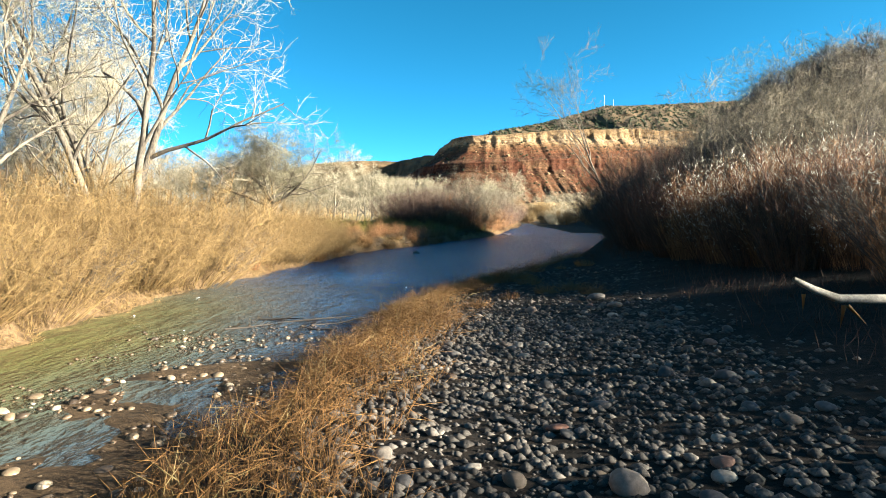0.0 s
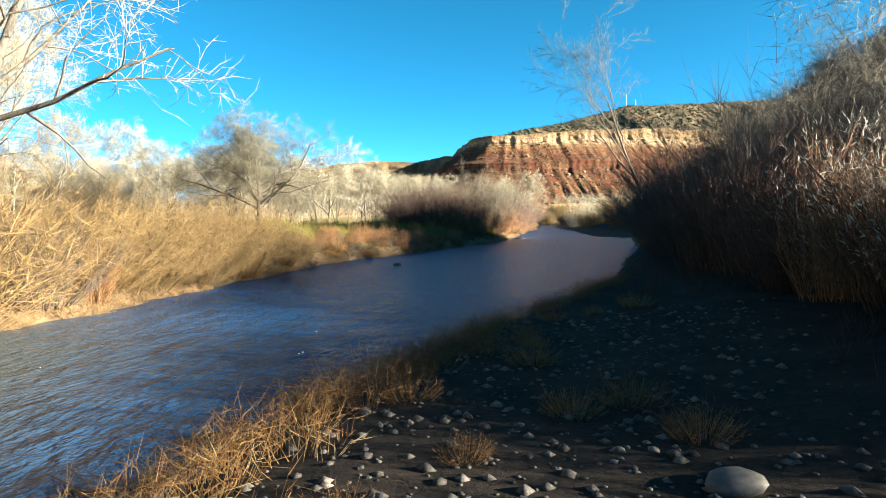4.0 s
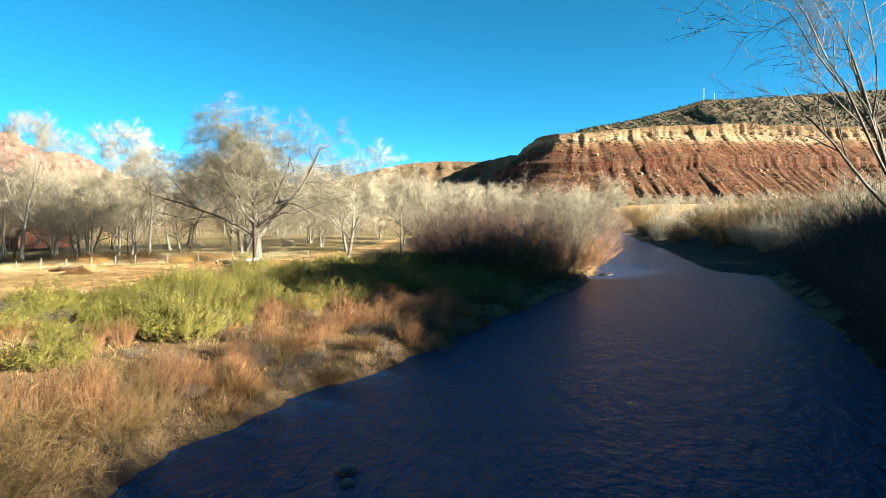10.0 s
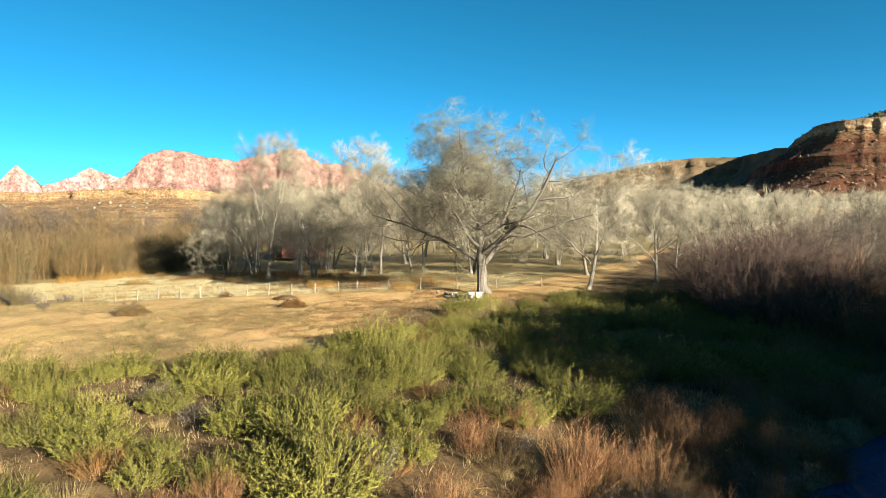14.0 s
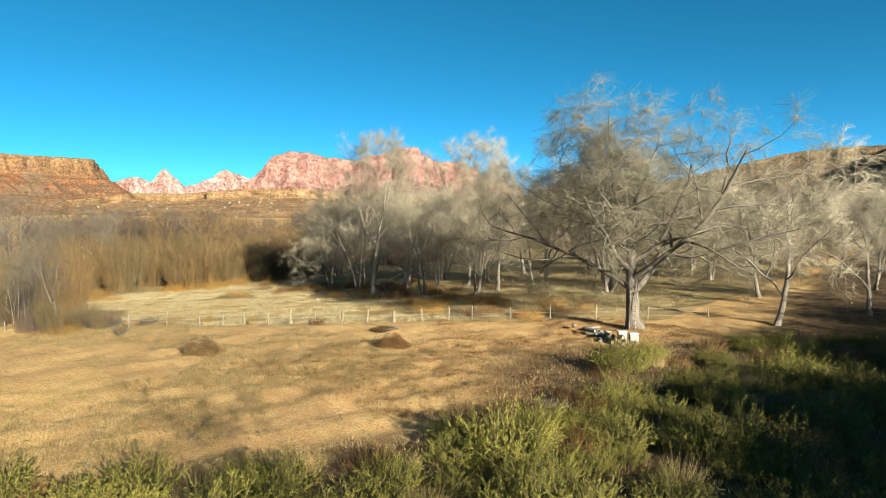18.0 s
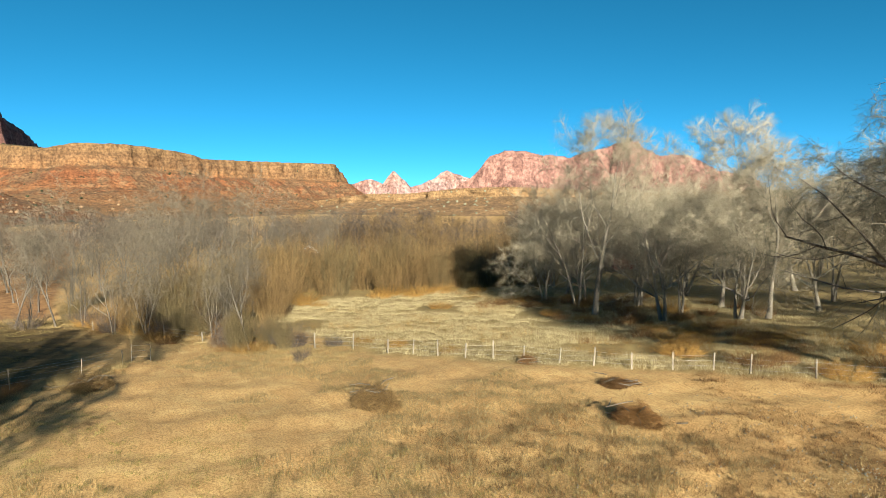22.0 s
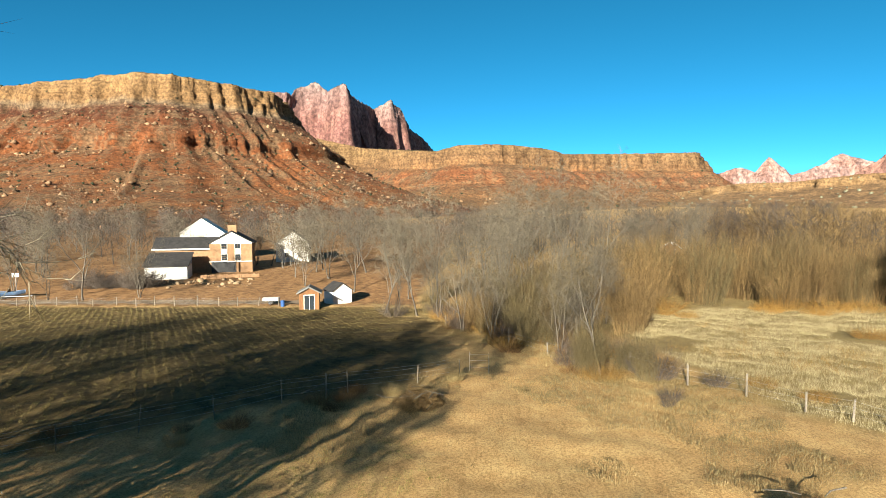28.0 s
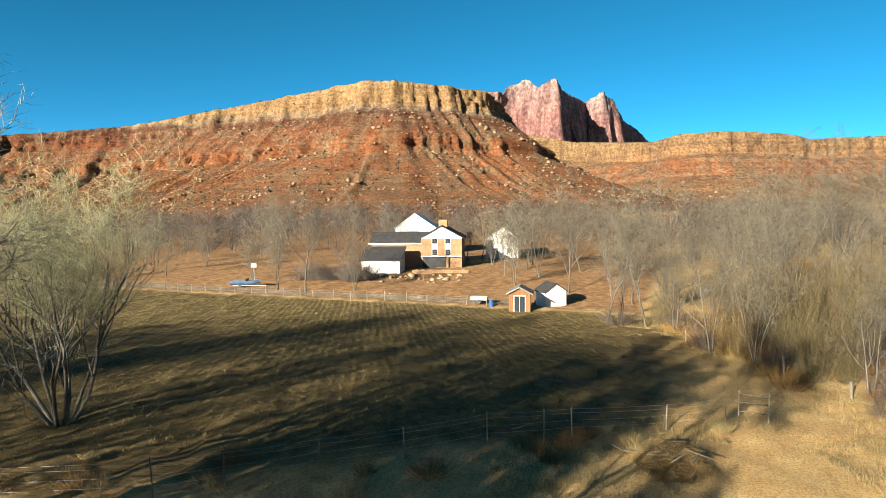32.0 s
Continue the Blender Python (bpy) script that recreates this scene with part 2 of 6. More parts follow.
# ---- the lie of the land ----
LEFT_Y = [-200, -40, 0, 16, 30, 38, 45, 56, 62, 68, 74, 80, 88, 100, 113, 127, 194, 240, 385, 430, 520, 700]
LEFT_X = [-40, -16, -12.5, -11.9, -12.3, -11.2, -10.6, -9.2, -8.5, -6.9, -4.0, -2.2, 0.0, 4.0, 8.6, 11.4, 21.5, 29, 46, 50, 62, 90]
RIGHT_Y = [-200, -40, 0, 8, 14, 18, 23, 27, 33, 38, 45, 66, 74, 100, 112, 126, 130, 136, 168, 194, 271, 316, 375, 430, 520, 700]
RIGHT_X = [-20, -4, -3.4, -3.2, -2.5, -1.9, -1.2, 0.6, 3.6, 7.2, 10.0, 16.4, 19.5, 27.3, 30, 33.8, 31, 28.6, 32.2, 35.5, 42.6, 49, 55, 61, 74, 102]


def left_edge(y):
    return np.interp(y, LEFT_Y, LEFT_X) + 0.25 * np.sin(y * 0.9) + 0.2 * np.sin(y * 2.3 + 1)


def right_edge(y):
    return np.interp(y, RIGHT_Y, RIGHT_X) + 0.2 * np.sin(y * 1.1 + 2) + 0.15 * np.sin(y * 2.7)


def ss(a, b, x):
    t = np.clip((x - a) / (b - a), 0, 1)
    return t * t * (3 - 2 * t)


def ground_z(x, y):
    x, y = np.asarray(x, float), np.asarray(y, float)
    L, R = left_edge(y), right_edge(y)
    dl, dr = L - x, x - R
    # west bank, field and valley
    west = 0.05 + (0.75 + 0.25 * fbm(x, y, 7, 3, 0.9)) * ss(0, 0.9 + 0.5 * fbm(x, y, 8, 2, 1.1), dl) + 1.1 * ss(1, 14, dl)
    west = west - 0.034 * np.clip(-55 - x, 0, 62) + 0.045 * np.clip(-126 - x, 0, 40) + 0.03 * np.clip(-170 - x, 0, 900)
    west = west + (0.004 + 0.056 * ss(-38, -28, x)) * fbm(x, y, 1, 3, 0.5)
    west = west + 0.02 * np.clip(y - 170, 0, 500) + 0.035 * np.clip(y - 440, 0, 480)
    # east bank: a gravel bar at first, then brush and a rising hill
    bar = 1 - ss(26, 42, y)
    east = (0.12 + 0.3 * ss(0, 2.5, dr) + 0.35 * ss(4, 10, dr)) * bar + (0.1 + 0.9 * ss(0, 1.5, dr) + 0.8 * ss(2, 10, dr)) * (1 - bar)
    east = east + (0.12 + 0.1 * ss(20, 50, y) + 0.1 * ss(60, 80, y)) * np.clip(dr - 9, 0, 36) * (1 - 0.88 * ss(98, 128, y)) + 10.5 * np.exp(-((x - 50) / 11) ** 2) * ss(54, 80, y) * (1 - ss(95, 112, y)) + 0.05 * fbm(x, y, 2, 3, 0.8)
    flat = ss(123, 130, y) * (1 - ss(220, 300, y)) * (1 - ss(9, 14, dr))
    east = east * (1 - flat) + flat * (0.06 + 0.32 * ss(0, 5, dr) + 0.05 * fbm(x, y, 4, 3, 0.7))
    east = east + 0.055 * np.clip(y - 400, 0, 520)
    mid = np.clip(np.minimum(-dl, -dr), 0, 6)
    bed = -0.05 - 0.14 * mid
    shoal = ss(-9.5, -6.5, x) * (1 - ss(13, 19, y)) * ss(-6, 2, y)
    bed = bed * (1 - shoal) + shoal * (0.012 + 0.1 * fbm(x, y, 3, 3, 1.1))
    return np.where(dl > 0, west, np.where(dr > 0, east, bed))


def gz(x, y):
    return float(ground_z(x, y))



def steps(parts):
    return np.unique(np.concatenate([np.arange(a, b, s) for a, b, s in parts]))


# ---- ground: one sheet to the horizon ----
gx = steps([(-4600, -1200, 200), (-1200, -300, 50), (-300, -130, 8), (-130, -60, 1.0), (-60, -40, 0.8), (-40, 24, 0.45), (24, 60, 2), (60, 200, 15), (200, 1000, 80), (1000, 4800, 300)])
gy = steps([(-4600, -800, 300), (-800, -150, 50), (-150, -20, 8), (-20, 60, 0.6), (60, 150, 1.2), (150, 260, 5), (260, 800, 40), (800, 4800, 300)])
GX, GY = np.meshgrid(gx, gy, indexing="ij")
GZ = ground_z(GX, GY)
FAR = np.maximum(np.abs(GX), np.abs(GY))
GZ = GZ * (1 - ss(900, 1600, FAR)) + 15 * ss(900, 1600, FAR)

m_ground, nt, b = mat("dry_earth", (0.4, 0.27, 0.15), 0.95, 0.15)
big = noise_tex(nt, 0.12, 4, 0.6)
mid_n = noise_tex(nt, 0.9, 5, 0.65)
fine_n = noise_tex(nt, 9, 6, 0.75)
soil = ramp(nt, mixc(nt, 0.6, big, mid_n), [(0.36, (0.3, 0.183, 0.078)), (0.5, (0.355, 0.23, 0.1)), (0.62, (0.405, 0.28, 0.126))])
soil = mixc(nt, 0.7, soil, ramp(nt, fine_n, [(0.42, (0.5, 0.47, 0.43)), (0.56, (1.12, 1.1, 1.07))]), "MULTIPLY")
bump(nt, b, fine_n, 0.7, 0.06)
track_n = noise_tex(nt, 1.0, 4, 0.6, (0.25, 3.2, 1))
soil = mixc(nt, 0.3, soil, ramp(nt, track_n, [(0.36, (0.62, 0.58, 0.54)), (0.46, (1.02, 1.02, 1.02))]), "MULTIPLY")
GFACES = grid_faces(len(gx), len(gy))
me = smooth(np_mesh("ground", np.stack([GX, GY, GZ], -1).reshape(-1, 3), GFACES))
GL, GR = left_edge(GY), right_edge(GY)
wob = fbm(GX, GY, 9, 4, 0.5)
edge_x = np.interp(GY, [-50, 50, 60, 72, 81, 90, 100, 106, 112, 118, 126, 200], [-42, -40, -46, -39, -33, -30, -33, -37, -33, -27, -24, -30])
fence_y = np.interp(GX, [-120, -69, -57, -47, -36], [92, 98, 106, 116, 125])
near = 1 - ss(380, 460, FAR)
wire_side = ((GX + 55) * 28.8 + (GY - 50.5) * 22.6) / 36.6
zones = {"brush": ss(-2, 2, GX - edge_x + 2 * wob) * (GX < GL) * near,
         "sand": (1 - ss(0.3, 1.6, GL - GX + 0.8 * wob)) * (GX < GL + 0.3),
         "crop": (1 - ss(-1.5, 1.5, wire_side + 1.5 * wob)) * ss(-120, -118.5, GX) * (1 - ss(-2, 2, GY - 76.5 + 2 * wob)) * ss(-45, -35, GY),
         "meadow": ss(-1.5, 1.5, GY - fence_y + 1.2 * wob) * (GX < -33) * ss(-170, -150, GX) * near,
         "yard": (1 - ss(-121.5, -120.3, GX)) * (GY < 72) * near,
         "lane": ss(-127.2, -126.2, GX) * (1 - ss(-123.2, -122.2, GX)) * (GY < 56) * ss(-60, -50, GY),
         "shaded_silt": (GX > GR - 0.2) * near * 1.0,
         "bed": (GX > GL + 0.1) * (GX < GR - 0.1) * 1.0}
# The east bank tone is darkened: its shade is put into the colour.
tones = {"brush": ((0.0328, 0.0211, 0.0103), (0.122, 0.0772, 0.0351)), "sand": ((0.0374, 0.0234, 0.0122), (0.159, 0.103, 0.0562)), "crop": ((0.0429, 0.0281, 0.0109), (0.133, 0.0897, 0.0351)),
         "meadow": ((0.14, 0.1, 0.045), (0.206, 0.154, 0.0655)), "yard": ((0.0936, 0.0468, 0.0203), (0.265, 0.148, 0.0663)), "lane": ((0.109, 0.078, 0.0546), (0.234, 0.179, 0.125)), "shaded_silt": ((0.00655, 0.00562, 0.00468), (0.0234, 0.0168, 0.0126)), "bed": ((0.016, 0.011, 0.007), (0.075, 0.048, 0.027))}
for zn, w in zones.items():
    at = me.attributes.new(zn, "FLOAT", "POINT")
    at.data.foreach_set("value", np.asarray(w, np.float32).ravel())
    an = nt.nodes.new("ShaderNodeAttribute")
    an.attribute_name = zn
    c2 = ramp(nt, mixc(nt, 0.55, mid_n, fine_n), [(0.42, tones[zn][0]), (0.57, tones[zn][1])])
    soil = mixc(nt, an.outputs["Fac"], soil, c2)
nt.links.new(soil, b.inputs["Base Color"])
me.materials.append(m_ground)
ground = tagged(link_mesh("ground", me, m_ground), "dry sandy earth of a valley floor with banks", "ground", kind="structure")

# ---- river ----
m_water, nt, b = mat("river_water", (0.004, 0.011, 0.018), 0.22, 0.5)
b.inputs["IOR"].default_value = 1.2
silty = nt.nodes.new("ShaderNodeAttribute")
silty.attribute_name = "silty"
# The saturated blue base paints in the sky's reflection; the olive is silt.
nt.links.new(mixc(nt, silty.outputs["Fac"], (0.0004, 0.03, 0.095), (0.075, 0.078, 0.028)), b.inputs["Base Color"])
clear = nt.nodes.new("ShaderNodeMapRange")
clear.inputs["To Min"].default_value, clear.inputs["To Max"].default_value = 0.97, 0.78
nt.links.new(silty.outputs["Fac"], clear.inputs["Value"])
nt.links.new(clear.outputs[0], b.inputs["Alpha"])
rip = noise_tex(nt, 1.3, 4, 0.55, (1.0, 0.45, 1))
rip2 = noise_tex(nt, 5.5, 3, 0.6, (1.0, 0.5, 1))
bump(nt, b, mixc(nt, 0.3, rip, rip2), 1.0, 0.9)
wy = steps([(-200, -20, 6), (-20, 130, 0.8), (130, 700, 8)])
wt = np.linspace(0, 1, 40)
lo, hi = left_edge(wy) - 0.8, right_edge(wy) + 0.8
WX = lo[:, None] + (hi - lo)[:, None] * wt
WY = np.repeat(wy[:, None], 40, 1)
WZ = 0.012 * fbm(WX, WY, 5, 3, 1.6)
me = smooth(np_mesh("water", np.stack([WX, WY, WZ], -1).reshape(-1, 3), grid_faces(len(wy), 40)))
# Silt tone kept to the near-left water, where the sun falls.
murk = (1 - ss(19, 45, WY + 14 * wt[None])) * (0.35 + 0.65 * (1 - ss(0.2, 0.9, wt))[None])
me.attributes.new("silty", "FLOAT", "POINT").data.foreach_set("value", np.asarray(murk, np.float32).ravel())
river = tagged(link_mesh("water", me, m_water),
               "dark rippled river water with sky blue put into its colour", "river", kind="structure")
river.visible_shadow = False


# ---- cliffs and mountains ----
def cliff(name, rim, profile, material, label, category, step=8.0, rough=1.0, seed=0, flip=1, buttress=30.0, jag=0.0):
    """A rock wall below a rim line [(x, y, z)]; profile rows: metres out from the rim, share of the drop, how far buttresses reach."""
    rim = np.asarray(rim, float)
    seg = np.concatenate([[0], np.cumsum(np.linalg.norm(np.diff(rim[:, :2], axis=0), axis=1))])
    s = np.arange(0, seg[-1], step)
    px, py, pz = (np.interp(s, seg, rim[:, k]) for k in range(3))
    rx, ry = px, py
    pz = pz + jag * (fbm(s * 0.05, s * 0, seed + 2, 4) + 0.8 * np.abs(fbm(s * 0.021, s * 0, seed + 6, 3)))
    kern = np.ones(9) / 9
    tx, ty = np.gradient(np.convolve(np.pad(px, 4, "edge"), kern, "valid")), np.gradient(np.convolve(np.pad(py, 4, "edge"), kern, "valid"))
    ln = np.hypot(tx, ty) + 1e-9
    nx, ny = flip * ty / ln, -flip * tx / ln
    prof = np.asarray(profile, float)
    q = np.concatenate([np.linspace(i, i + 1, max(2, int(4 + abs(prof[i + 1, 1] - prof[i, 1]) * 60)), endpoint=False) for i in range(len(prof) - 1)] + [[len(prof) - 1]])
    out, drop, reach = (np.interp(q, np.arange(len(prof)), prof[:, k]) for k in range(3))
    S = s[:, None] + 0 * q[None]
    Q = q[None] + 0 * s[:, None]
    k1 = 2 * math.pi / buttress
    cap = np.clip(1 - np.abs(drop[None] - 0.09) / 0.14, 0, 1)
    gul = (np.abs(fbm(S * k1 * 0.5, Q * 0.12, seed, 5)) * 2.0 - 0.55) * reach[None] * rough
    ledge = np.clip(1 - np.abs(drop[None] - 0.47) / 0.06, 0, 1)
    blk = np.floor(S / (buttress * 0.3) + 0.7 * fbm(S * k1 * 0.3, S * 0, seed + 1, 2))
    lay = np.floor(Q * 3.3 + 0.8 * fbm(S * k1 * 0.25, Q, seed + 7, 2))
    toss = lambda a, c: np.modf(np.abs(np.sin(a * 12.99 + c * 78.2 + seed) * 4375.5))[0] - 0.5
    wide = np.floor(S / (buttress * 0.83) + 0.9 * fbm(S * k1 * 0.2, S * 0, seed + 9, 2))
    col = (toss(wide, 0 * lay + 3) * 1.9 + toss(blk, 0 * lay) * 1.1 + toss(blk, lay) * 0.9) * reach[None] * (cap + 0.7 * ledge)
    gul = gul * (1 - 0.5 * cap)
    crag = (fbm(S * k1 * 2.6, Q * 2.2, seed + 3, 4) * 0.3 + fbm(S * k1 * 6, Q * 6.0, seed + 4, 3) * 0.12) * reach[None] * rough + col
    o = out[None] + gul + crag
    Z = pz[:, None] * (1 - drop[None]) + (fbm(S * k1 * 2, Q * 2.0, seed + 5, 4) * 0.2 + toss(blk, 0 * lay) * 0.3 * cap) * reach[None] * rough
    X, Y = rx[:, None] + nx[:, None] * o, ry[:, None] + ny[:, None] * o
    me = np_mesh(name, np.stack([X, Y, Z], -1).reshape(-1, 3), grid_faces(len(s), len(q)))
    return tagged(link_mesh(name, me, material), label, category, kind="structure")


TAN, RED, DRED = (0.131, 0.0772, 0.0398), (0.0936, 0.0365, 0.0168), (0.0608, 0.0225, 0.0126)
m_east = strata("east_cliff_rock", 0, 165, [(0.0, (0.0936, 0.0538, 0.0281)), (0.35, RED), (0.55, DRED), (0.76, RED), (0.83, (0.15, 0.09, 0.045)), (0.88, (0.27, 0.195, 0.12)), (1.0, (0.131, 0.0889, 0.0468))], 0.05, scrub=(0.0889, 0.0515, 0.0281))
cliff("east_cliff", [(-52, 1638, 95), (-28, 1388, 131), (-3, 1239, 147), (23, 1159, 155), (57, 1122, 157), (105, 1119, 154), (193, 1132, 164), (293, 1152, 168), (382, 1178, 172), (500, 1205, 168), (640, 1230, 165), (800, 1230, 160)],
      [(-140, -0.1, 0), (-4, -0.01, 2), (0, 0, 3), (4, 0.1, 4), (10, 0.125, 4), (48, 0.3, 6), (64, 0.35, 4), (68, 0.46, 4), (92, 0.56, 7), (150, 0.76, 13), (240, 0.94, 10), (420, 1.05, 4)], m_east,
      "red sandstone cliff with a tan caprock, above talus", "cliff", 2.6, seed=1, rough=0.65, buttress=27, jag=2.5)
m_hill = mottled("scrub_hill_rock", (0.0351, 0.0281, 0.0164), (0.122, 0.0772, 0.0398), 0.12, 0.95, 0.6, 1.0, None, True)
cliff("east_hill", [(60, 1400, 165), (118, 1384, 201), (242, 1418, 225), (320, 1443, 248), (386, 1458, 268), (485, 1445, 267), (600, 1450, 272), (760, 1430, 275), (900, 1400, 270)],
      [(-200, 0.1, 0), (0, 0, 5), (60, 0.1, 12), (140, 0.24, 20), (230, 0.4, 8)], m_hill, "scrub-dotted brown hilltop behind a red cliff", "hill", 14, seed=2)
cliff("far_north_hill", [(-900, 2400, 150), (-601, 2465, 216), (-489, 2490, 239), (-330, 2516, 250), (-192, 2531, 245), (-50, 2338, 250), (52, 2238, 227), (140, 2180, 160)],
      [(-100, 0.05, 0), (0, 0, 10), (20, 0.25, 12), (120, 0.5, 20), (300, 0.8, 20), (500, 1, 5)], m_hill, "distant hazy brown mesa with a broken rim", "hill", 20, seed=4)
m_butte = strata("butte_rock", 5, 160, [(0.0, (0.133, 0.0585, 0.0234)), (0.4, (0.148, 0.0546, 0.0203)), (0.6, (0.117, 0.0421, 0.0172)), (0.74, (0.0608, 0.0234, 0.0131)), (0.79, (0.159, 0.117, 0.0749)), (0.83, (0.165, 0.1, 0.048)), (1.0, (0.2, 0.128, 0.062))], 0.06)
cliff("butte", [(-349, -661, 80), (-431, -690, 98), (-516, -688, 112), (-547, -644, 117), (-600, -565, 127), (-623, -460, 141), (-633, -352, 151), (-624, -257, 157), (-637, -223, 157), (-661, -194, 155), (-714, -141, 152), (-771, -144, 147), (-859, -163, 121)],
      [(-160, -0.02, 0), (-5, -0.01, 4), (0, 0, 6), (9, 0.19, 8), (16, 0.21, 5), (45, 0.36, 6), (58, 0.42, 8), (66, 0.52, 10), (150, 0.75, 13), (260, 0.93, 11), (370, 1.02, 3)], m_butte,
      "red talus butte capped by a tan sandstone cliff", "butte", 2.6, seed=6, buttress=34)
m_mesa = strata("mesa_rock", 5, 118, [(0.0, (0.168, 0.112, 0.0562)), (0.4, (0.154, 0.0749, 0.0351)), (0.6, (0.15, 0.0608, 0.0281)), (0.72, (0.178, 0.0983, 0.0468)), (0.8, TAN), (1.0, (0.159, 0.103, 0.0515))], 0.05)
cliff("long_mesa", [(-1050, -187, 146), (-1067, -114, 131), (-985, -55, 118), (-913, 21, 107), (-884, 54, 112), (-894, 109, 114), (-930, 176, 112), (-955, 212, 105), (-1009, 307, 110), (-1052, 444, 115), (-1158, 502, 95), (-1300, 520, 80)],
      [(-120, -0.02, 0), (-3, 0, 2), (0, 0, 4), (6, 0.24, 6), (25, 0.3, 6), (60, 0.52, 6), (110, 0.68, 8), (220, 0.88, 8), (420, 1.0, 3)], m_mesa,
      "long tan sandstone mesa over a red slope", "mesa", 4, seed=8, buttress=42)
m_pink = strata("pink_mountain_rock", 0, 620, [(0.0, (0.14, 0.0842, 0.0749)), (0.3, (0.168, 0.0866, 0.0796)), (0.7, (0.168, 0.0842, 0.0772)), (0.88, (0.178, 0.117, 0.112)), (1.0, (0.211, 0.173, 0.168))], 0.012, scrub=False)
PEAK = [(-220, 0.6, 0), (-40, 0.1, 4), (0, 0, 8), (22, 0.2, 20), (48, 0.48, 34), (130, 0.6, 46), (400, 0.8, 66), (900, 1.0, 30)]
cliff("twin_peaks", [(-2420, -1010, 470), (-2560, -800, 545), (-2560, -738, 540), (-2570, -706, 536), (-2612, -706, 533), (-2647, -693, 564), (-2669, -616, 597), (-2652, -559, 554), (-2614, -503, 568), (-2587, -464, 574), (-2700, -460, 540), (-2837, -463, 546), (-2970, -458, 564), (-3116, -435, 560), (-3093, -394, 567), (-3083, -360, 595), (-3090, -345, 598), (-3175, -313, 562), (-3278, -291, 523), (-3348, -293, 500), (-3547, -215, 453), (-3650, -181, 415), (-3900, -60, 300)],
      PEAK, m_pink, "tall pink and grey sandstone mountain with bare peaks", "mountain", 8, seed=11, buttress=150, jag=12)
# Far rock made paler and bluer, putting distance haze into its colour.
m_pink2 = strata("hazed_mountain_rock", 0, 350, [(0.0, (0.197, 0.145, 0.14)), (0.5, (0.234, 0.164, 0.159)), (1.0, (0.262, 0.197, 0.187))], 0.012, scrub=False)
cliff("far_peaks", [(-3250, 1000, 150), (-3007, 1204, 193), (-2986, 1256, 223), (-2965, 1308, 235), (-2958, 1374, 211), (-2946, 1401, 250), (-2936, 1425, 280), (-2934, 1440, 274), (-2937, 1469, 244), (-2950, 1533, 200), (-2951, 1576, 205), (-2937, 1666, 243), (-2922, 1713, 278), (-2910, 1734, 290), (-2903, 1767, 275), (-2886, 1890, 242), (-2860, 2000, 200)],
      PEAK, m_pink2, "distant pink sandstone peaks, paled in colour for haze", "mountain", 8, seed=13, buttress=120, jag=4)
# Rose rock is lightened too, with haze in the colour.
m_pink3 = strata("rose_mountain_rock", 0, 350, [(0.0, (0.178, 0.117, 0.103)), (0.5, (0.192, 0.108, 0.0936)), (0.85, (0.201, 0.117, 0.103)), (1.0, (0.206, 0.131, 0.117))], 0.012, scrub=False)
cliff("north_mountain", [(-2010, 1120, 70), (-1985, 1215, 120), (-1957, 1302, 180), (-1943, 1342, 232), (-1941, 1364, 251), (-1917, 1415, 273), (-1908, 1445, 277), (-1900, 1500, 272), (-1887, 1603, 262), (-1870, 1686, 258), (-1834, 1756, 276), (-1772, 1821, 299), (-1707, 1855, 311), (-1686, 1875, 311), (-1690, 1905, 285), (-1681, 1988, 259), (-1641, 2022, 258), (-1613, 2070, 254), (-1590, 2202, 206), (-1520, 2380, 160)],
      PEAK, m_pink3, "broad pink sandstone mountain with sheer walls", "mountain", 8, seed=15, buttress=150, jag=6)
m_ledge = strata("ledge_rock", 0, 55, [(0.0, (0.187, 0.126, 0.0702)), (0.6, (0.197, 0.126, 0.0655)), (0.85, (0.234, 0.154, 0.0796)), (1.0, TAN)], 0.08)
cliff("low_ledge", [(-1080, 330, 40), (-856, 387, 49), (-797, 400, 51), (-733, 422, 48), (-658, 456, 52), (-581, 482, 50), (-541, 532, 46), (-496, 578, 42), (-380, 700, 40)],
      [(-200, -0.1, 0), (0, 0, 3), (4, 0.2, 4), (40, 0.4, 6), (120, 0.75, 6), (240, 1.0, 3)], m_ledge, "low tan rock ledge above a scrub slope", "ledge", 6, seed=17)



# ---- trees ----
def unit(v):
    return v / (np.linalg.norm(v, axis=-1, keepdims=True) + 1e-9)


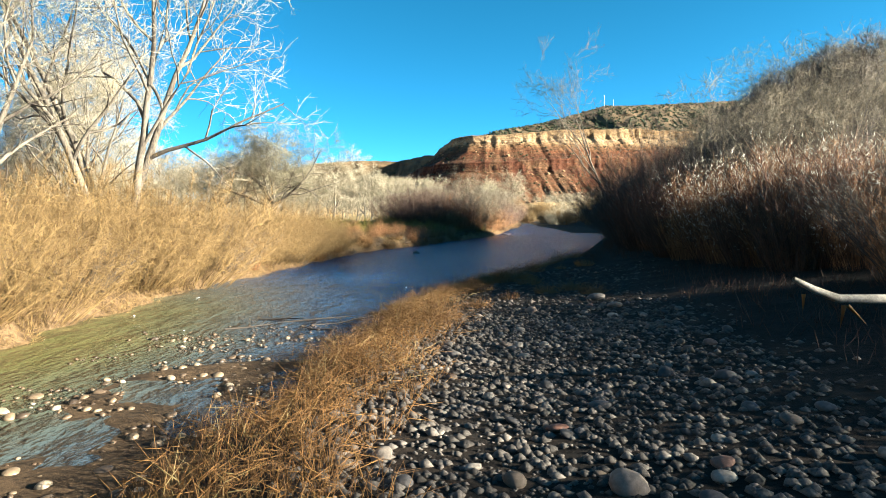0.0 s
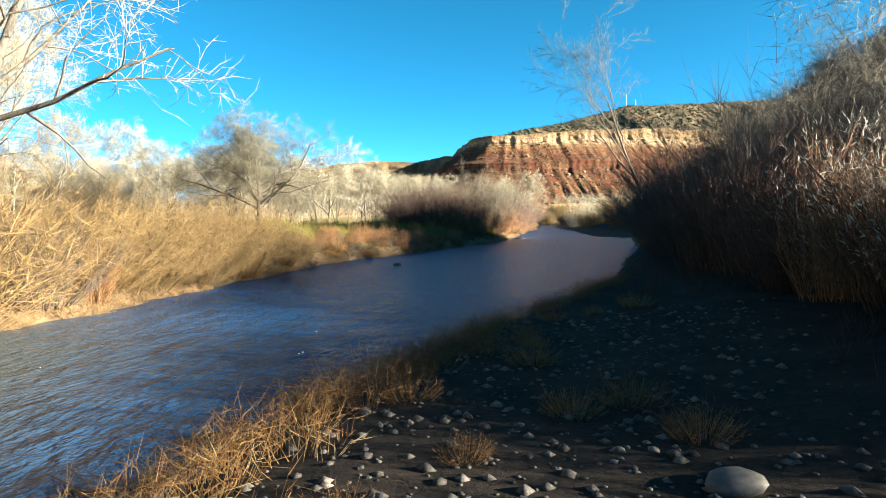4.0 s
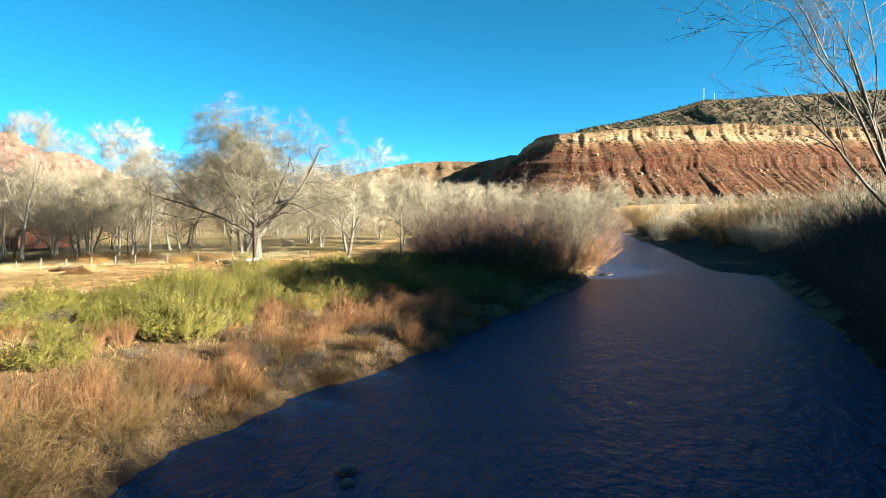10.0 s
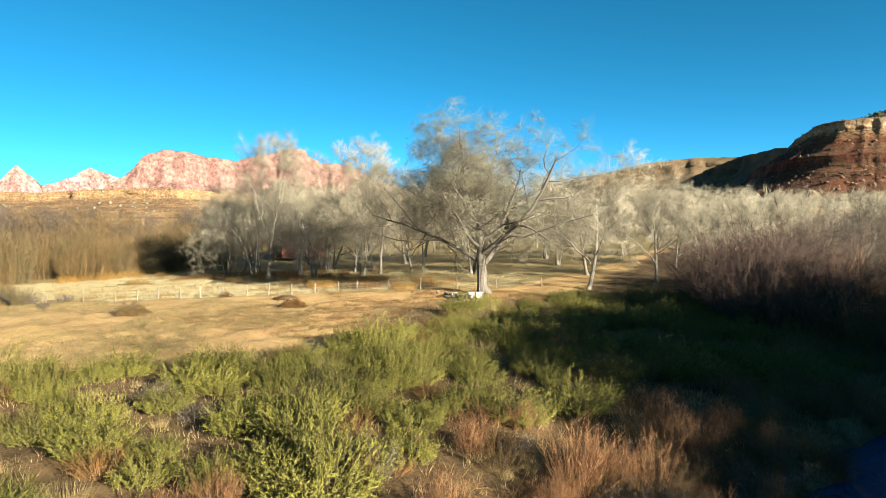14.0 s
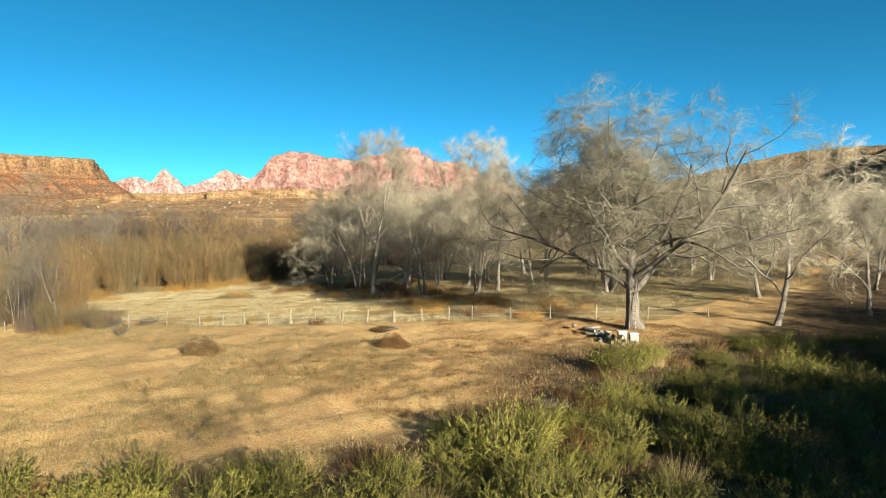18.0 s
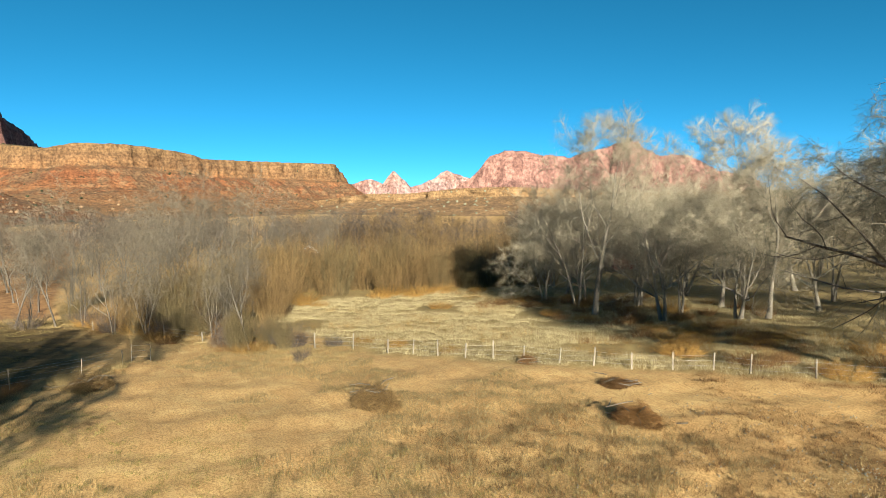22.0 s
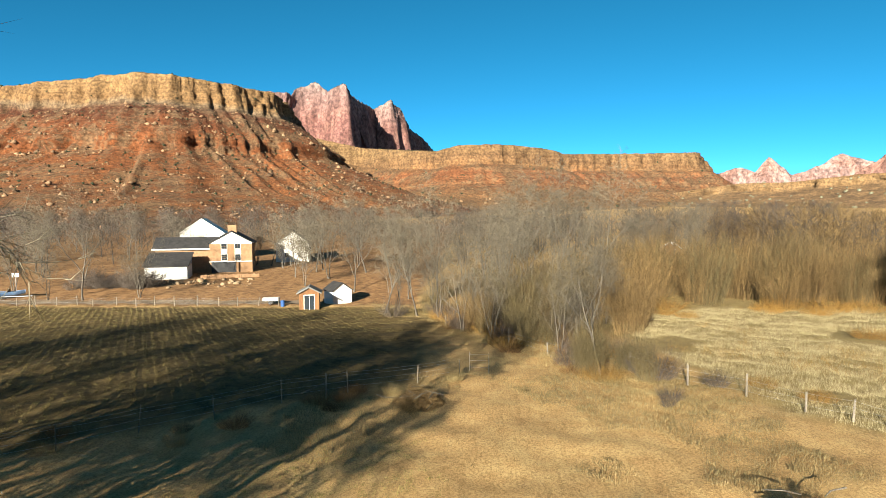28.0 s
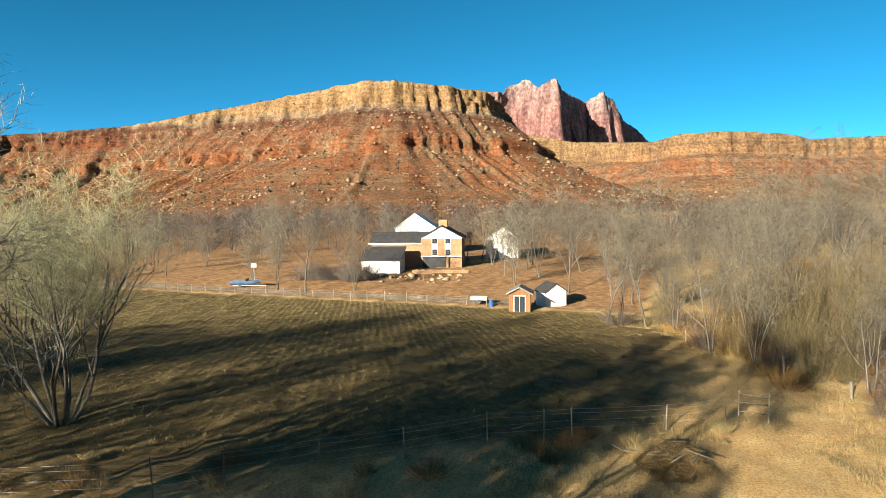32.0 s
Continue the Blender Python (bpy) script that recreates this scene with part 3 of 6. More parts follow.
def grow_tree(seed, height, stems=1, lean=0.25, limbs=5, subs=7, spread=0.9, twigs=6000, twig_len=1.1, twig_r=0.014, droop=0.0, trunk_r=0.45, split=0.28, upright=0.5, sides=7, limb_k=1.0, trunk_k=1.0):
    """Skeleton of a bare tree: thick tubes, thin spikes. Returns (lines, spike starts, spike ends, spike radii)."""
    rng = np.random.default_rng(seed)
    lines, tips = [], []

    def line(p, d, length, r0, r1, n, wob, lift):
        pts, rad = [p], [r0]
        for i in range(n):
            d = unit(d + rng.normal(0, wob, 3) + np.array([0, 0, lift]))
            p = p + d * length / n
            pts.append(p)
            rad.append(r0 + (r1 - r0) * (i + 1) / n)
        return np.array(pts), np.array(rad)

    def spawn(pts, rad, level):
        n = (limbs, subs, 6)[level]
        span = np.linalg.norm(pts[-1] - pts[0])
        turn = rng.uniform(0, 6.28)
        for k in range(n):
            f = (split if level == 0 else 0.22) + (1 - (split if level == 0 else 0.22)) * (k + rng.random()) / n
            i = min(int(f * (len(pts) - 1)), len(pts) - 2)
            w = f * (len(pts) - 1) - i
            p = pts[i] * (1 - w) + pts[i + 1] * w
            r = (rad[i] * (1 - w) + rad[i + 1] * w) * rng.uniform(0.5, 0.72)
            ax = unit(pts[i + 1] - pts[i])
            ref = unit(np.cross(ax, np.array([0.3, 1.0, 0.2])))
            spin = 2.4 * k + turn + rng.normal(0, 0.35)
            side = ref * math.cos(spin) + np.cross(ax, ref) * math.sin(spin)
            d = unit(ax * (1.0 - 0.5 * spread) + side * spread + np.array([0, 0, 0.25 if level < 1 else 0.05]) * upright * 2)
            ln = span * (0.78 * limb_k, 0.62, 0.55)[level] * rng.uniform(0.6, 1.05) * (1.15 - 0.45 * f)
            q, qr = line(p, d, ln, r, r * 0.25, (7, 5, 3)[level], (0.14, 0.2, 0.24)[level], (0.1, 0.03, -0.02)[level] * 2 * upright - droop * (0, 0.04, 0.1)[level])
            lines.append((q, qr, level + 1))
            if level < 2:
                spawn(q, qr, level + 1)
            else:
                tips.append(q)

    for s in range(stems):
        a = 2 * math.pi * (s + rng.random() * 0.6) / max(1, stems)
        d = unit(np.array([math.cos(a) * lean, math.sin(a) * lean, 1.0]))
        b = np.array([math.cos(a), math.sin(a), 0]) * (0.35 * (stems > 1) * trunk_r * 2)
        q, qr = line(b - np.array([0, 0, 0.4]), d, trunk_k * height * rng.uniform(0.78, 0.9) * (1 if stems == 1 else rng.uniform(0.8, 1)), trunk_r / stems ** 0.4, trunk_r * 0.16, 9, 0.07, 0.06)
        qr[0] *= 1.5
        lines.append((q, qr, 0))
        spawn(q, qr, 0)
    T = np.array([q for q in tips])
    k = rng.integers(0, len(T), twigs)
    f = rng.uniform(0.1, 1, twigs) * (T.shape[1] - 1)
    i = np.minimum(f.astype(int), T.shape[1] - 2)
    w = (f - i)[:, None]
    p0 = T[k, i] * (1 - w) + T[k, i + 1] * w
    ax = unit(T[k, i + 1] - T[k, i])
    d = unit(ax * 0.8 + rng.normal(0, 0.55, (twigs, 3)) + np.array([0, 0, 0.3 * upright - 0.5 * droop]))
    ln = twig_len * rng.uniform(0.45, 1.2, twigs)
    pm = p0 + d * ln[:, None] * 0.55
    d = unit(d + rng.normal(0, 0.3, (twigs, 3)) - np.array([0, 0, 0.6 * droop]))
    p1 = pm + d * ln[:, None] * 0.55
    # a second, finer set springs from the first
    n2 = twigs
    j = rng.integers(0, twigs, n2)
    w2 = rng.uniform(0.25, 0.85, n2)[:, None]
    s0 = pm[j] * (1 - w2) + p1[j] * w2
    d2 = unit(d[j] + rng.normal(0, 0.6, (n2, 3)) + np.array([0, 0, 0.15 * upright - 0.45 * droop]))
    s1 = s0 + d2 * (twig_len * 0.6 * rng.uniform(0.4, 1.1, n2))[:, None]
    P0, P1 = np.concatenate([p0, pm - 0.1 * (pm - p0), s0]), np.concatenate([pm + 0.35 * (pm - p0), p1, s1])
    R = np.concatenate([np.full(twigs, twig_r), np.full(twigs, twig_r * 0.85), np.full(n2, twig_r * 0.7)])
    return lines, P0, P1, R


def tree_proto(name, label, bark, twig, apart=False, **kw):
    sides = kw.get("sides", 7)
    lines, P0, P1, R = grow_tree(**kw)
    root = new(name)
    for kind, level in (("trunk", 0), ("limb", 1)):
        rows = [[(p, r)] for p, r, lv in lines if lv == level]
        for row in rows if level == 0 or apart else [sum(rows, [])]:
            V, F = tubes(row, sides)
            link_mesh(kind, smooth(np_mesh(kind, V, F)), bark, root)
    V, F = tubes([(p, r) for p, r, lv in lines if lv == 2], 4)
    link_mesh("bough", smooth(np_mesh("bough", V, F)), bark, root)
    thin = [(p, r) for p, r, lv in lines if lv == 3]
    a = np.concatenate([p[:-1] for p, r in thin])
    c = np.concatenate([p[1:] + (p[1:] - p[:-1]) * 0.3 for p, r in thin])
    rr = np.concatenate([r[:-1] for p, r in thin])
    V, F = spikes(np.concatenate([a, P0]), np.concatenate([c, P1]), np.concatenate([np.maximum(rr, kw.get("twig_r", 0.014)), R]))
    link_mesh("crown", np_mesh("crown", V, F), twig, root)
    return tagged(root, label, "tree")


used = set()


def put(proto, x, y, s=1.0, rot=0.0, z=None, sz=None, label="", group="", tilt=0.0, category=""):
    m = Matrix.LocRotScale((x, y, gz(x, y) - 0.03 if z is None else z), Euler((tilt, 0, rot)), (s, s, sz or s))
    if proto.name in used:
        ob = copy_thing(proto, m)
    else:
        used.add(proto.name)
        proto.matrix_basis = m
        ob = proto
    return tagged(ob, label, category, group)


rnd = random.Random(5)
G_LEFT = [tree_proto("cottonwood_tree", "tall bare grey cottonwood with many pale limbs", M_BARK, M_TWIG, seed=3 + i, height=(24, 21)[i], stems=(4, 3)[i], lean=0.34, limbs=7, subs=6, spread=0.75, twigs=(4200, 3400)[i], twig_len=1.3, twig_r=0.016, trunk_r=0.55, split=0.34, upright=0.55) for i in range(2)]
put(G_LEFT[0], -21.6, 40.4, 1.0, 0.4)
for i, (x, y, s) in enumerate([(-27.5, 33, 0.8), (-25, 20, 0.85), (-33, 27, 0.75), (-31, 53, 0.68), (-37, 55, 0.7), (-24, 9, 0.85), (-40, 18, 0.75), (-46, 54, 0.7), (-47, 29, 0.7), (-34, 13, 0.8), (-30, 1, 0.9), (-52, 57, 0.6), (-39, 61, 0.65)]):
    put(G_LEFT[(i + 1) % 2], x, y, s, i * 1.37 + 2, group="west bank cottonwoods")
BIG = tree_proto("cottonwood_tree", "huge spreading bare cottonwood with drooping pale twigs", M_BARK, M_TWIGPALE, True, seed=12, height=22, stems=1, lean=0.12, limbs=15, subs=11, spread=1.0, twigs=30000, twig_len=1.25, twig_r=0.0105, trunk_r=0.66, split=0.24, upright=0.42, droop=0.65, limb_k=1.35, trunk_k=0.72)
put(BIG, -33.2, 121, 1.1, 3.4, sz=0.92)
MID = [tree_proto("cottonwood_tree", "bare cottonwood with a pale rounded crown", M_PALEBARK, M_TWIG, seed=20 + i, height=20, stems=(1, 2, 3)[i], lean=0.25, limbs=6, subs=7, spread=0.95, twigs=8500, twig_len=1.25, twig_r=0.013, trunk_r=0.34, split=0.25, upright=0.4, droop=0.3, sides=5, limb_k=1.25, trunk_k=0.78) for i in range(3)]
TALL = [tree_proto("cottonwood_tree", "tall bare pale-barked cottonwood with an open crown", M_PALEBARK, M_TWIG, seed=30 + i, height=22, stems=(1, 2)[i], lean=0.2, limbs=6, subs=6, spread=0.8, twigs=7000, twig_len=1.3, twig_r=0.014, trunk_r=0.36, split=0.36, upright=0.6, sides=6) for i in range(2)]
GREY = [tree_proto("bare_tree", "slender grey bare tree at a field edge", M_BARK, M_TWIGWOOD, seed=40 + i, height=12, stems=(1, 3, 2)[i], lean=0.2, limbs=7, subs=6, spread=0.7, twigs=1350, twig_len=0.95, twig_r=0.012, trunk_r=0.15, split=0.22, upright=0.6, sides=5) for i in range(3)]
OLIVE = tree_proto("cottonwood_sapling", "multi-stemmed sapling tree with pale olive twigs", M_BARK, M_TWIGOLIVE, True, seed=51, height=12.5, stems=8, lean=0.6, limbs=6, subs=5, spread=0.55, twigs=5200, twig_len=0.95, twig_r=0.01, trunk_r=0.26, split=0.3, upright=0.8, sides=6)

for i, (x, y, s, k) in enumerate([(-76.5, 129, 0.95, 0), (-84, 133, 0.8, 1), (-70, 136, 0.7, 1), (-62, 140, 0.8, 0), (-90, 142, 0.8, 0), (-74, 154, 1.12, 0), (-66, 160, 0.9, 1)]):
    put(TALL[k], x, y, s, i * 1.7, tilt=0.12 if i == 0 else 0.0)
for i, (x, y, s) in enumerate([(-24, 131, 0.8), (-68, 131, 0.62), (-80, 140, 0.7), (-18, 142, 0.75), (-8, 150, 0.7), (-48, 147, 0.9), (-30, 151, 0.85), (-20, 168, 0.85), (-42, 171, 0.9), (-60, 174, 0.85), (-5, 174, 0.8), (12, 180, 0.75), (-78, 172, 0.85), (-94, 162, 0.8), (-106, 170, 0.8), (20, 198, 0.85), (-12, 198, 0.9), (-36, 200, 0.9), (-88, 196, 0.9), (-62, 150, 0.75), (-92, 134, 0.6), (-99, 144, 0.65), (-87, 137, 0.68), (-64, 138, 0.65), (-72, 146, 0.75), (-54, 158, 0.85), (-84, 154, 0.8), (-14, 156, 0.7), (-26, 182, 0.85), (-50, 186, 0.9), (-70, 186, 0.85), (-100, 182, 0.85), (-112, 152, 0.75), (-118, 164, 0.8)]):
    put(MID[i % 3], x, y, s * (1.4 if x < -45 else 1.15), i * 2.4, group="cottonwood grove")
for i, (x, y, s) in enumerate([(-38, 66.5, 0.6), (-41.5, 64.5, 0.65), (-45, 61, 0.65)]):
    put(MID[i % 3], x, y, s, i * 2.0, group="cottonwoods beside the field")
for i, (x, y, s) in enumerate([(-39.5, 65.0, 0.8), (-42.5, 62.0, 0.85), (-36.0, 61, 0.85)]):
    put(TALL[i % 2], x, y, s, 1 + i * 2.0, group="cottonwoods beside the field")
# woods west of the meadow
west_spots = [(-97.9, 79, 0.85), (-111, 73, 0.8), (-94, 82, 0.75), (-86.8, 87.6, 0.8), (-113, 68.5, 0.8), (-103, 80, 0.9), (-107, 76, 0.95), (-100, 86, 0.95), (-92, 90, 0.8), (-110, 84, 1.1), (-120, 88, 1.15), (-104, 95, 0.9), (-128, 82, 1.2), (-130, 92, 1.3), (-124, 98, 1.2), (-138, 86, 1.25), (-140, 98, 1.35), (-148, 90, 1.3), (-134, 106, 1.2), (-150, 104, 1.3), (-160, 96, 1.3), (-128, 70, 1.0), (-136, 74, 1.1), (-146, 78, 1.15), (-158, 82, 1.2), (-150, 64, 1.1), (-165, 70, 1.2), (-172, 86, 1.3), (-176, 104, 1.3), (-160, 116, 1.25), (-146, 118, 1.2), (-185, 95, 1.3), (-190, 120, 1.3), (-175, 130, 1.2), (-135, 60, 0.9), (-141, 50, 1.0), (-152, 45, 1.1), (-160, 47, 1.0), (-166, 38, 0.9), (-150, 52, 1.1), (-158, 58, 1.1), (-116, 96, 0.9), (-108, 90, 0.85), (-98, 92, 0.8), (-122, 74, 1.0), (-116, 70, 0.75), (-162, 48, 1.0), (-170, 54, 1.0), (-160, 66, 1.0), (-138, 66, 0.9), (-172, 30, 1.0), (-172, 38, 0.9), (-170, 34, 0.85), (-168, 42, 0.9), (-174, 44, 1.0)]
for i, (x, y, s) in enumerate(west_spots):
    put(GREY[(i + 2) % 3], x, y, s * rnd.uniform(0.95, 1.1) * (0.85 if x > -104 else 1.1), i * 1.3, group="bare trees by the field")
for i, (x, y, s) in enumerate([(-134.7, 1.0, 1.15), (-126.4, 13.2, 0.85), (-127.2, 18.2, 1.25), (-128.6, 26.8, 1.1), (-150, -5, 1.1), (-170, -20, 1.2), (-150, -25, 1.1), (-175, 10, 1.2), (-185, -8, 1.2), (-165, 18, 1.1), (-140, -30, 1.0), (-155, -45, 1.1), (-125, -32, 0.9), (-180, 40, 1.1), (-160, -14, 1.1), (-178, -30, 1.2), (-145, -38, 1.0), (-136, -22, 0.9)]):
    put(GREY[(i + 1) % 3], x, y, s, i * 2.1, group="bare yard trees")
put(GREY[0], -78.3, 89.4, 0.78, 1.0)
put(OLIVE, -64.5, 47.5, 1.0, 0.3)
put(OLIVE, -72, 36, 0.9, 2.0)
put(OLIVE, -56, 34, 0.95, 4.0)
# east bank trees
DARKTREE = [tree_proto("bank_tree", "dark bare tree on a shaded slope", M_BARK, M_TWIGWOOD, seed=65 + i, height=12, stems=3, lean=0.4, limbs=7, subs=6, spread=0.85, twigs=2300, twig_len=1.0, twig_r=0.014, trunk_r=0.22, split=0.22, upright=0.45, sides=5, limb_k=1.15) for i in range(2)]
LEAN = tree_proto("leaning_tree", "thin leaning tree with a few last leaves", M_BARK, M_TWIGGREY, True, seed=61, height=13, stems=1, lean=0.06, limbs=7, subs=5, spread=0.55, twigs=1000, twig_len=0.8, twig_r=0.009, trunk_r=0.16, split=0.42, upright=0.6, sides=6)
put(LEAN, 20.8, 70.5, 1.35, 4.6, tilt=0.24)
for i, (x, y, s) in enumerate([(18.5, 33.5, 0.55), (26, 40, 0.55), (22, 46, 0.55), (28, 53, 0.8), (19.5, 44, 0.8), (24, 42, 0.85), (19, 49, 0.75), (24, 51, 0.9), (22, 57, 0.8), (27, 46, 0.85), (23.5, 63, 0.7), (30, 66, 0.7), (27, 72, 0.7), (33, 76, 0.8), (32, 82, 0.7), (38, 86, 1.2), (39, 93, 1.1), (40, 80, 1.3), (42, 92, 1.25), (40, 102, 1.1), (46, 86, 1.3), (38, 46, 0.6), (42, 60, 0.75), (48, 72, 1.2), (50, 96, 1.2), (46, 108, 1.0), (52, 118, 0.9), (37, 70, 1.15), (23, 37, 1.0), (27, 43, 1.05), (31, 49, 1.1), (26, 56, 1.0), (34, 56, 1.1), (30, 62, 1.05), (36, 64, 1.0), (33, 41, 1.1)]):
    put(DARKTREE[i % 2], x, y, (1.2 if x > 37 and 76 < y < 88 else min(1.0, s) if y > 64 else 1.2 * s), i * 1.9, group="east bank trees")


# ---- shrubs ----
def shrub_proto(name, label, material, seed, h=3.0, w=1.6, stems=160, side=6, fan=0.35, r=0.012, leaf=None, leaves=0, leaf_len=0.12, leaf_r=0.012, leaf_from=0.35, category="shrub", curl=0.0, wild=0.42, side_len=(0.1, 0.32)):
    rng = np.random.default_rng(seed)
    a = rng.uniform(0, 2 * math.pi, stems)
    q = np.sqrt(rng.uniform(0, 1, stems))
    base = np.stack([np.cos(a) * q * w * 0.35, np.sin(a) * q * w * 0.35, -0.1 + 0 * a], 1)
    out = np.stack([np.cos(a) * q, np.sin(a) * q, 0 * a], 1) * fan * 1.6 + rng.normal(0, 0.12, (stems, 3))
    ln = h * rng.uniform(0.55, 1.05, stems) * (1 - 0.3 * q * q)
    d = unit(out + np.array([0, 0, 1.0]))
    tip = base + d * ln[:, None] + np.stack([np.cos(a), np.sin(a), -0.4 + 0 * a], 1) * (curl * q * ln)[:, None]
    P0, P1, R = [base], [tip], [np.full(stems, r)]
    if side:
        n = stems * side
        k = rng.integers(0, stems, n)
        f = rng.uniform(0.25, 0.95, n)[:, None]
        p = base[k] * (1 - f) + tip[k] * f
        dd = unit(d[k] + rng.normal(0, wild, (n, 3)))
        P0.append(p)
        P1.append(p + dd * (ln[k] * rng.uniform(*side_len, n))[:, None])
        R.append(np.full(n, r * 0.7))
    root = new(name)
    if leaves or h < 2.5:
        V, F = spikes(np.concatenate(P0), np.concatenate(P1), np.concatenate(R))
        link_mesh("crown", np_mesh("crown", V, F), material, root)
    else:
        V, F = spikes(P0[0], P1[0], R[0])
        link_mesh("stem", np_mesh("stem", V, F), material, root)
        V, F = spikes(P0[1], P1[1], R[1])
        link_mesh("twig", np_mesh("twig", V, F), material, root)
    if leaves:
        A, B = np.concatenate(P0), np.concatenate(P1)
        k = rng.integers(0, len(A), leaves)
        f = rng.uniform(leaf_from, 1.0, leaves)[:, None]
        p = A[k] * (1 - f) + B[k] * f
        dd = unit(unit(B[k] - A[k]) + rng.normal(0, 0.5, (leaves, 3)))
        V, F = spikes(p, p + dd * (leaf_len * rng.uniform(0.6, 1.3, leaves))[:, None], np.full(leaves, leaf_r))
        link_mesh("foliage", np_mesh("foliage", V, F), leaf, root)
    return tagged(root, label, category)


S_GOLD = [shrub_proto("willow_shrub", "straw-coloured leafless willow shrub on a river bank", M_TWIGGOLD, 70 + i, 2.9, 3.4, 110, 30, 0.6, 0.0075, curl=0.2, wild=1.1, side_len=(0.07, 0.24)) for i in range(3)]
S_RED = [shrub_proto("red_willow", "reddish upright leafless willow shrub", M_TWIGRED, 75 + i, 3.0, 2.0, 150, 7, 0.22, 0.012) for i in range(2)]
S_GREY = [shrub_proto("bank_shrub", "tangled grey leafless shrub", M_TWIGGREY, 80 + i, 4.0, 3.2, 140, 11, 0.55, 0.015, curl=0.15) for i in range(2)]
S_MAUVE = [shrub_proto("bank_shrub", "dense mauve-brown leafless shrub at a river bend", M_TWIGMAUVE, 83 + i, 4.0, 3.4, 120, 22, 0.55, 0.01, curl=0.15, wild=0.7) for i in range(2)]
S_RUSSET = [shrub_proto("bank_shrub", "russet tangled shrub with dry leaves at the waterline", M_TWIGRED, 86 + i, 3.0, 3.2, 90, 26, 0.6, 0.008, curl=0.2, wild=0.8) for i in range(2)]
S_EDARK = [shrub_proto("bank_shrub", "tangled leafless bank shrub, shade darkened into its colour", M_TWIGDARK, 180 + i, 4.4, 3.6, 130, 24, 0.5, 0.008, curl=0.15) for i in range(2)]
S_ERED = [shrub_proto("willow_shrub", "reddish willow shrub on a bank, shade darkened into its colour", M_TWIGSHADERED, 185 + i, 3.2, 2.4, 150, 8, 0.3, 0.015) for i in range(2)]
S_PALE = [shrub_proto("tall_willow", "tall pale leafless willow with feathery tips", M_TWIG, 85 + i, 5.0, 3.0, 150, 10, 0.35, 0.014) for i in range(2)]
S_SILVER = [shrub_proto("tall_willow", "tall willow with silvery feathery seed tips", M_TWIGRED, 195 + i, 4.2, 2.6, 130, 9, 0.3, 0.009, M_SILVER, 1100, 0.14, 0.011, 0.8) for i in range(2)]
S_POP = [shrub_proto("sapling_thicket", "dense thicket of upright olive-brown saplings", (M_TWIGBROWN, M_TWIGGOLD)[i], 88 + i, 10.5, 6.5, 190, 14, 0.17, 0.019) for i in range(2)]
S_GREEN = [shrub_proto("rabbitbrush", "bushy green rabbitbrush with upright feathery shoots", M_TWIGBROWN, 90 + i, 1.25, 1.7, 120, 9, 0.75, 0.006, M_GREEN, 7500, 0.075, 0.011, 0.3, wild=0.5, side_len=(0.15, 0.4)) for i in range(3)]
S_SAGE = [shrub_proto("sagebrush", "pale grey-green sagebrush with dry seed heads", M_TWIGGREY, 94 + i, 1.2, 1.4, 130, 4, 0.6, 0.009, M_SEED, 420, 0.06, 0.011, 0.8) for i in range(2)]
S_RUST = [shrub_proto("dry_shrub", "low rust-brown dry shrub", M_RUST, 96 + i, 1.0, 1.4, 160, 6, 0.7, 0.008, curl=0.1) for i in range(2)]
S_STRAW = [shrub_proto("grass_clump", "tall clump of pale dry grass", M_STRAW, 98 + i, 1.1, 0.9, 240, 0, 0.28, 0.0045, curl=0.12, category="grass") for i in range(2)]


def between(a, b):
    return a + (b - a) * rnd.random()


# golden willows along the west bank
for i in range(140):
    y = between(8, 57)
    x = float(left_edge(y)) - 0.5 - 10 * rnd.random() ** 1.5
    p, s = (S_GREY[i % 2], 0.7) if i % 9 == 0 else ((S_GREY[i % 2], 0.6) if i % 7 == 3 else ((S_RED[i % 2], 0.8) if i % 11 == 4 else (S_GOLD[i % 3], 1.0)))
    put(p, x, y, (between(0.95, 1.6) if y < 36 else between(0.85, 1.25)) * s, rnd.random() * 6, group="west bank willows")
for i in range(26):
    y = between(48, 84)
    x = float(left_edge(y)) - 0.8 - 5 * rnd.random()
    put(S_RED[i % 2], x, y, between(0.45, 0.85), rnd.random() * 6, group="red willows")
for i in range(120):
    y = between(50, 104)
    x = float(left_edge(y)) - 0.6 - 10.5 * rnd.random()
    p, s = ((S_STRAW[i % 2], between(0.6, 1.1)), (S_RUST[i % 2], between(0.6, 1.2)), (S_RED[i % 2], between(0.35, 0.75)), (S_RUSSET[i % 2], between(0.25, 0.45)), (S_SAGE[i % 2], between(0.6, 1.1)), (S_GOLD[i % 3], between(0.3, 0.6)))[i % 6]
    put(p, x, y, s, rnd.random() * 6, group="dry stalks on the bank")
put(S_RED[0], -8.3, 77.4, 0.95, 1.0)
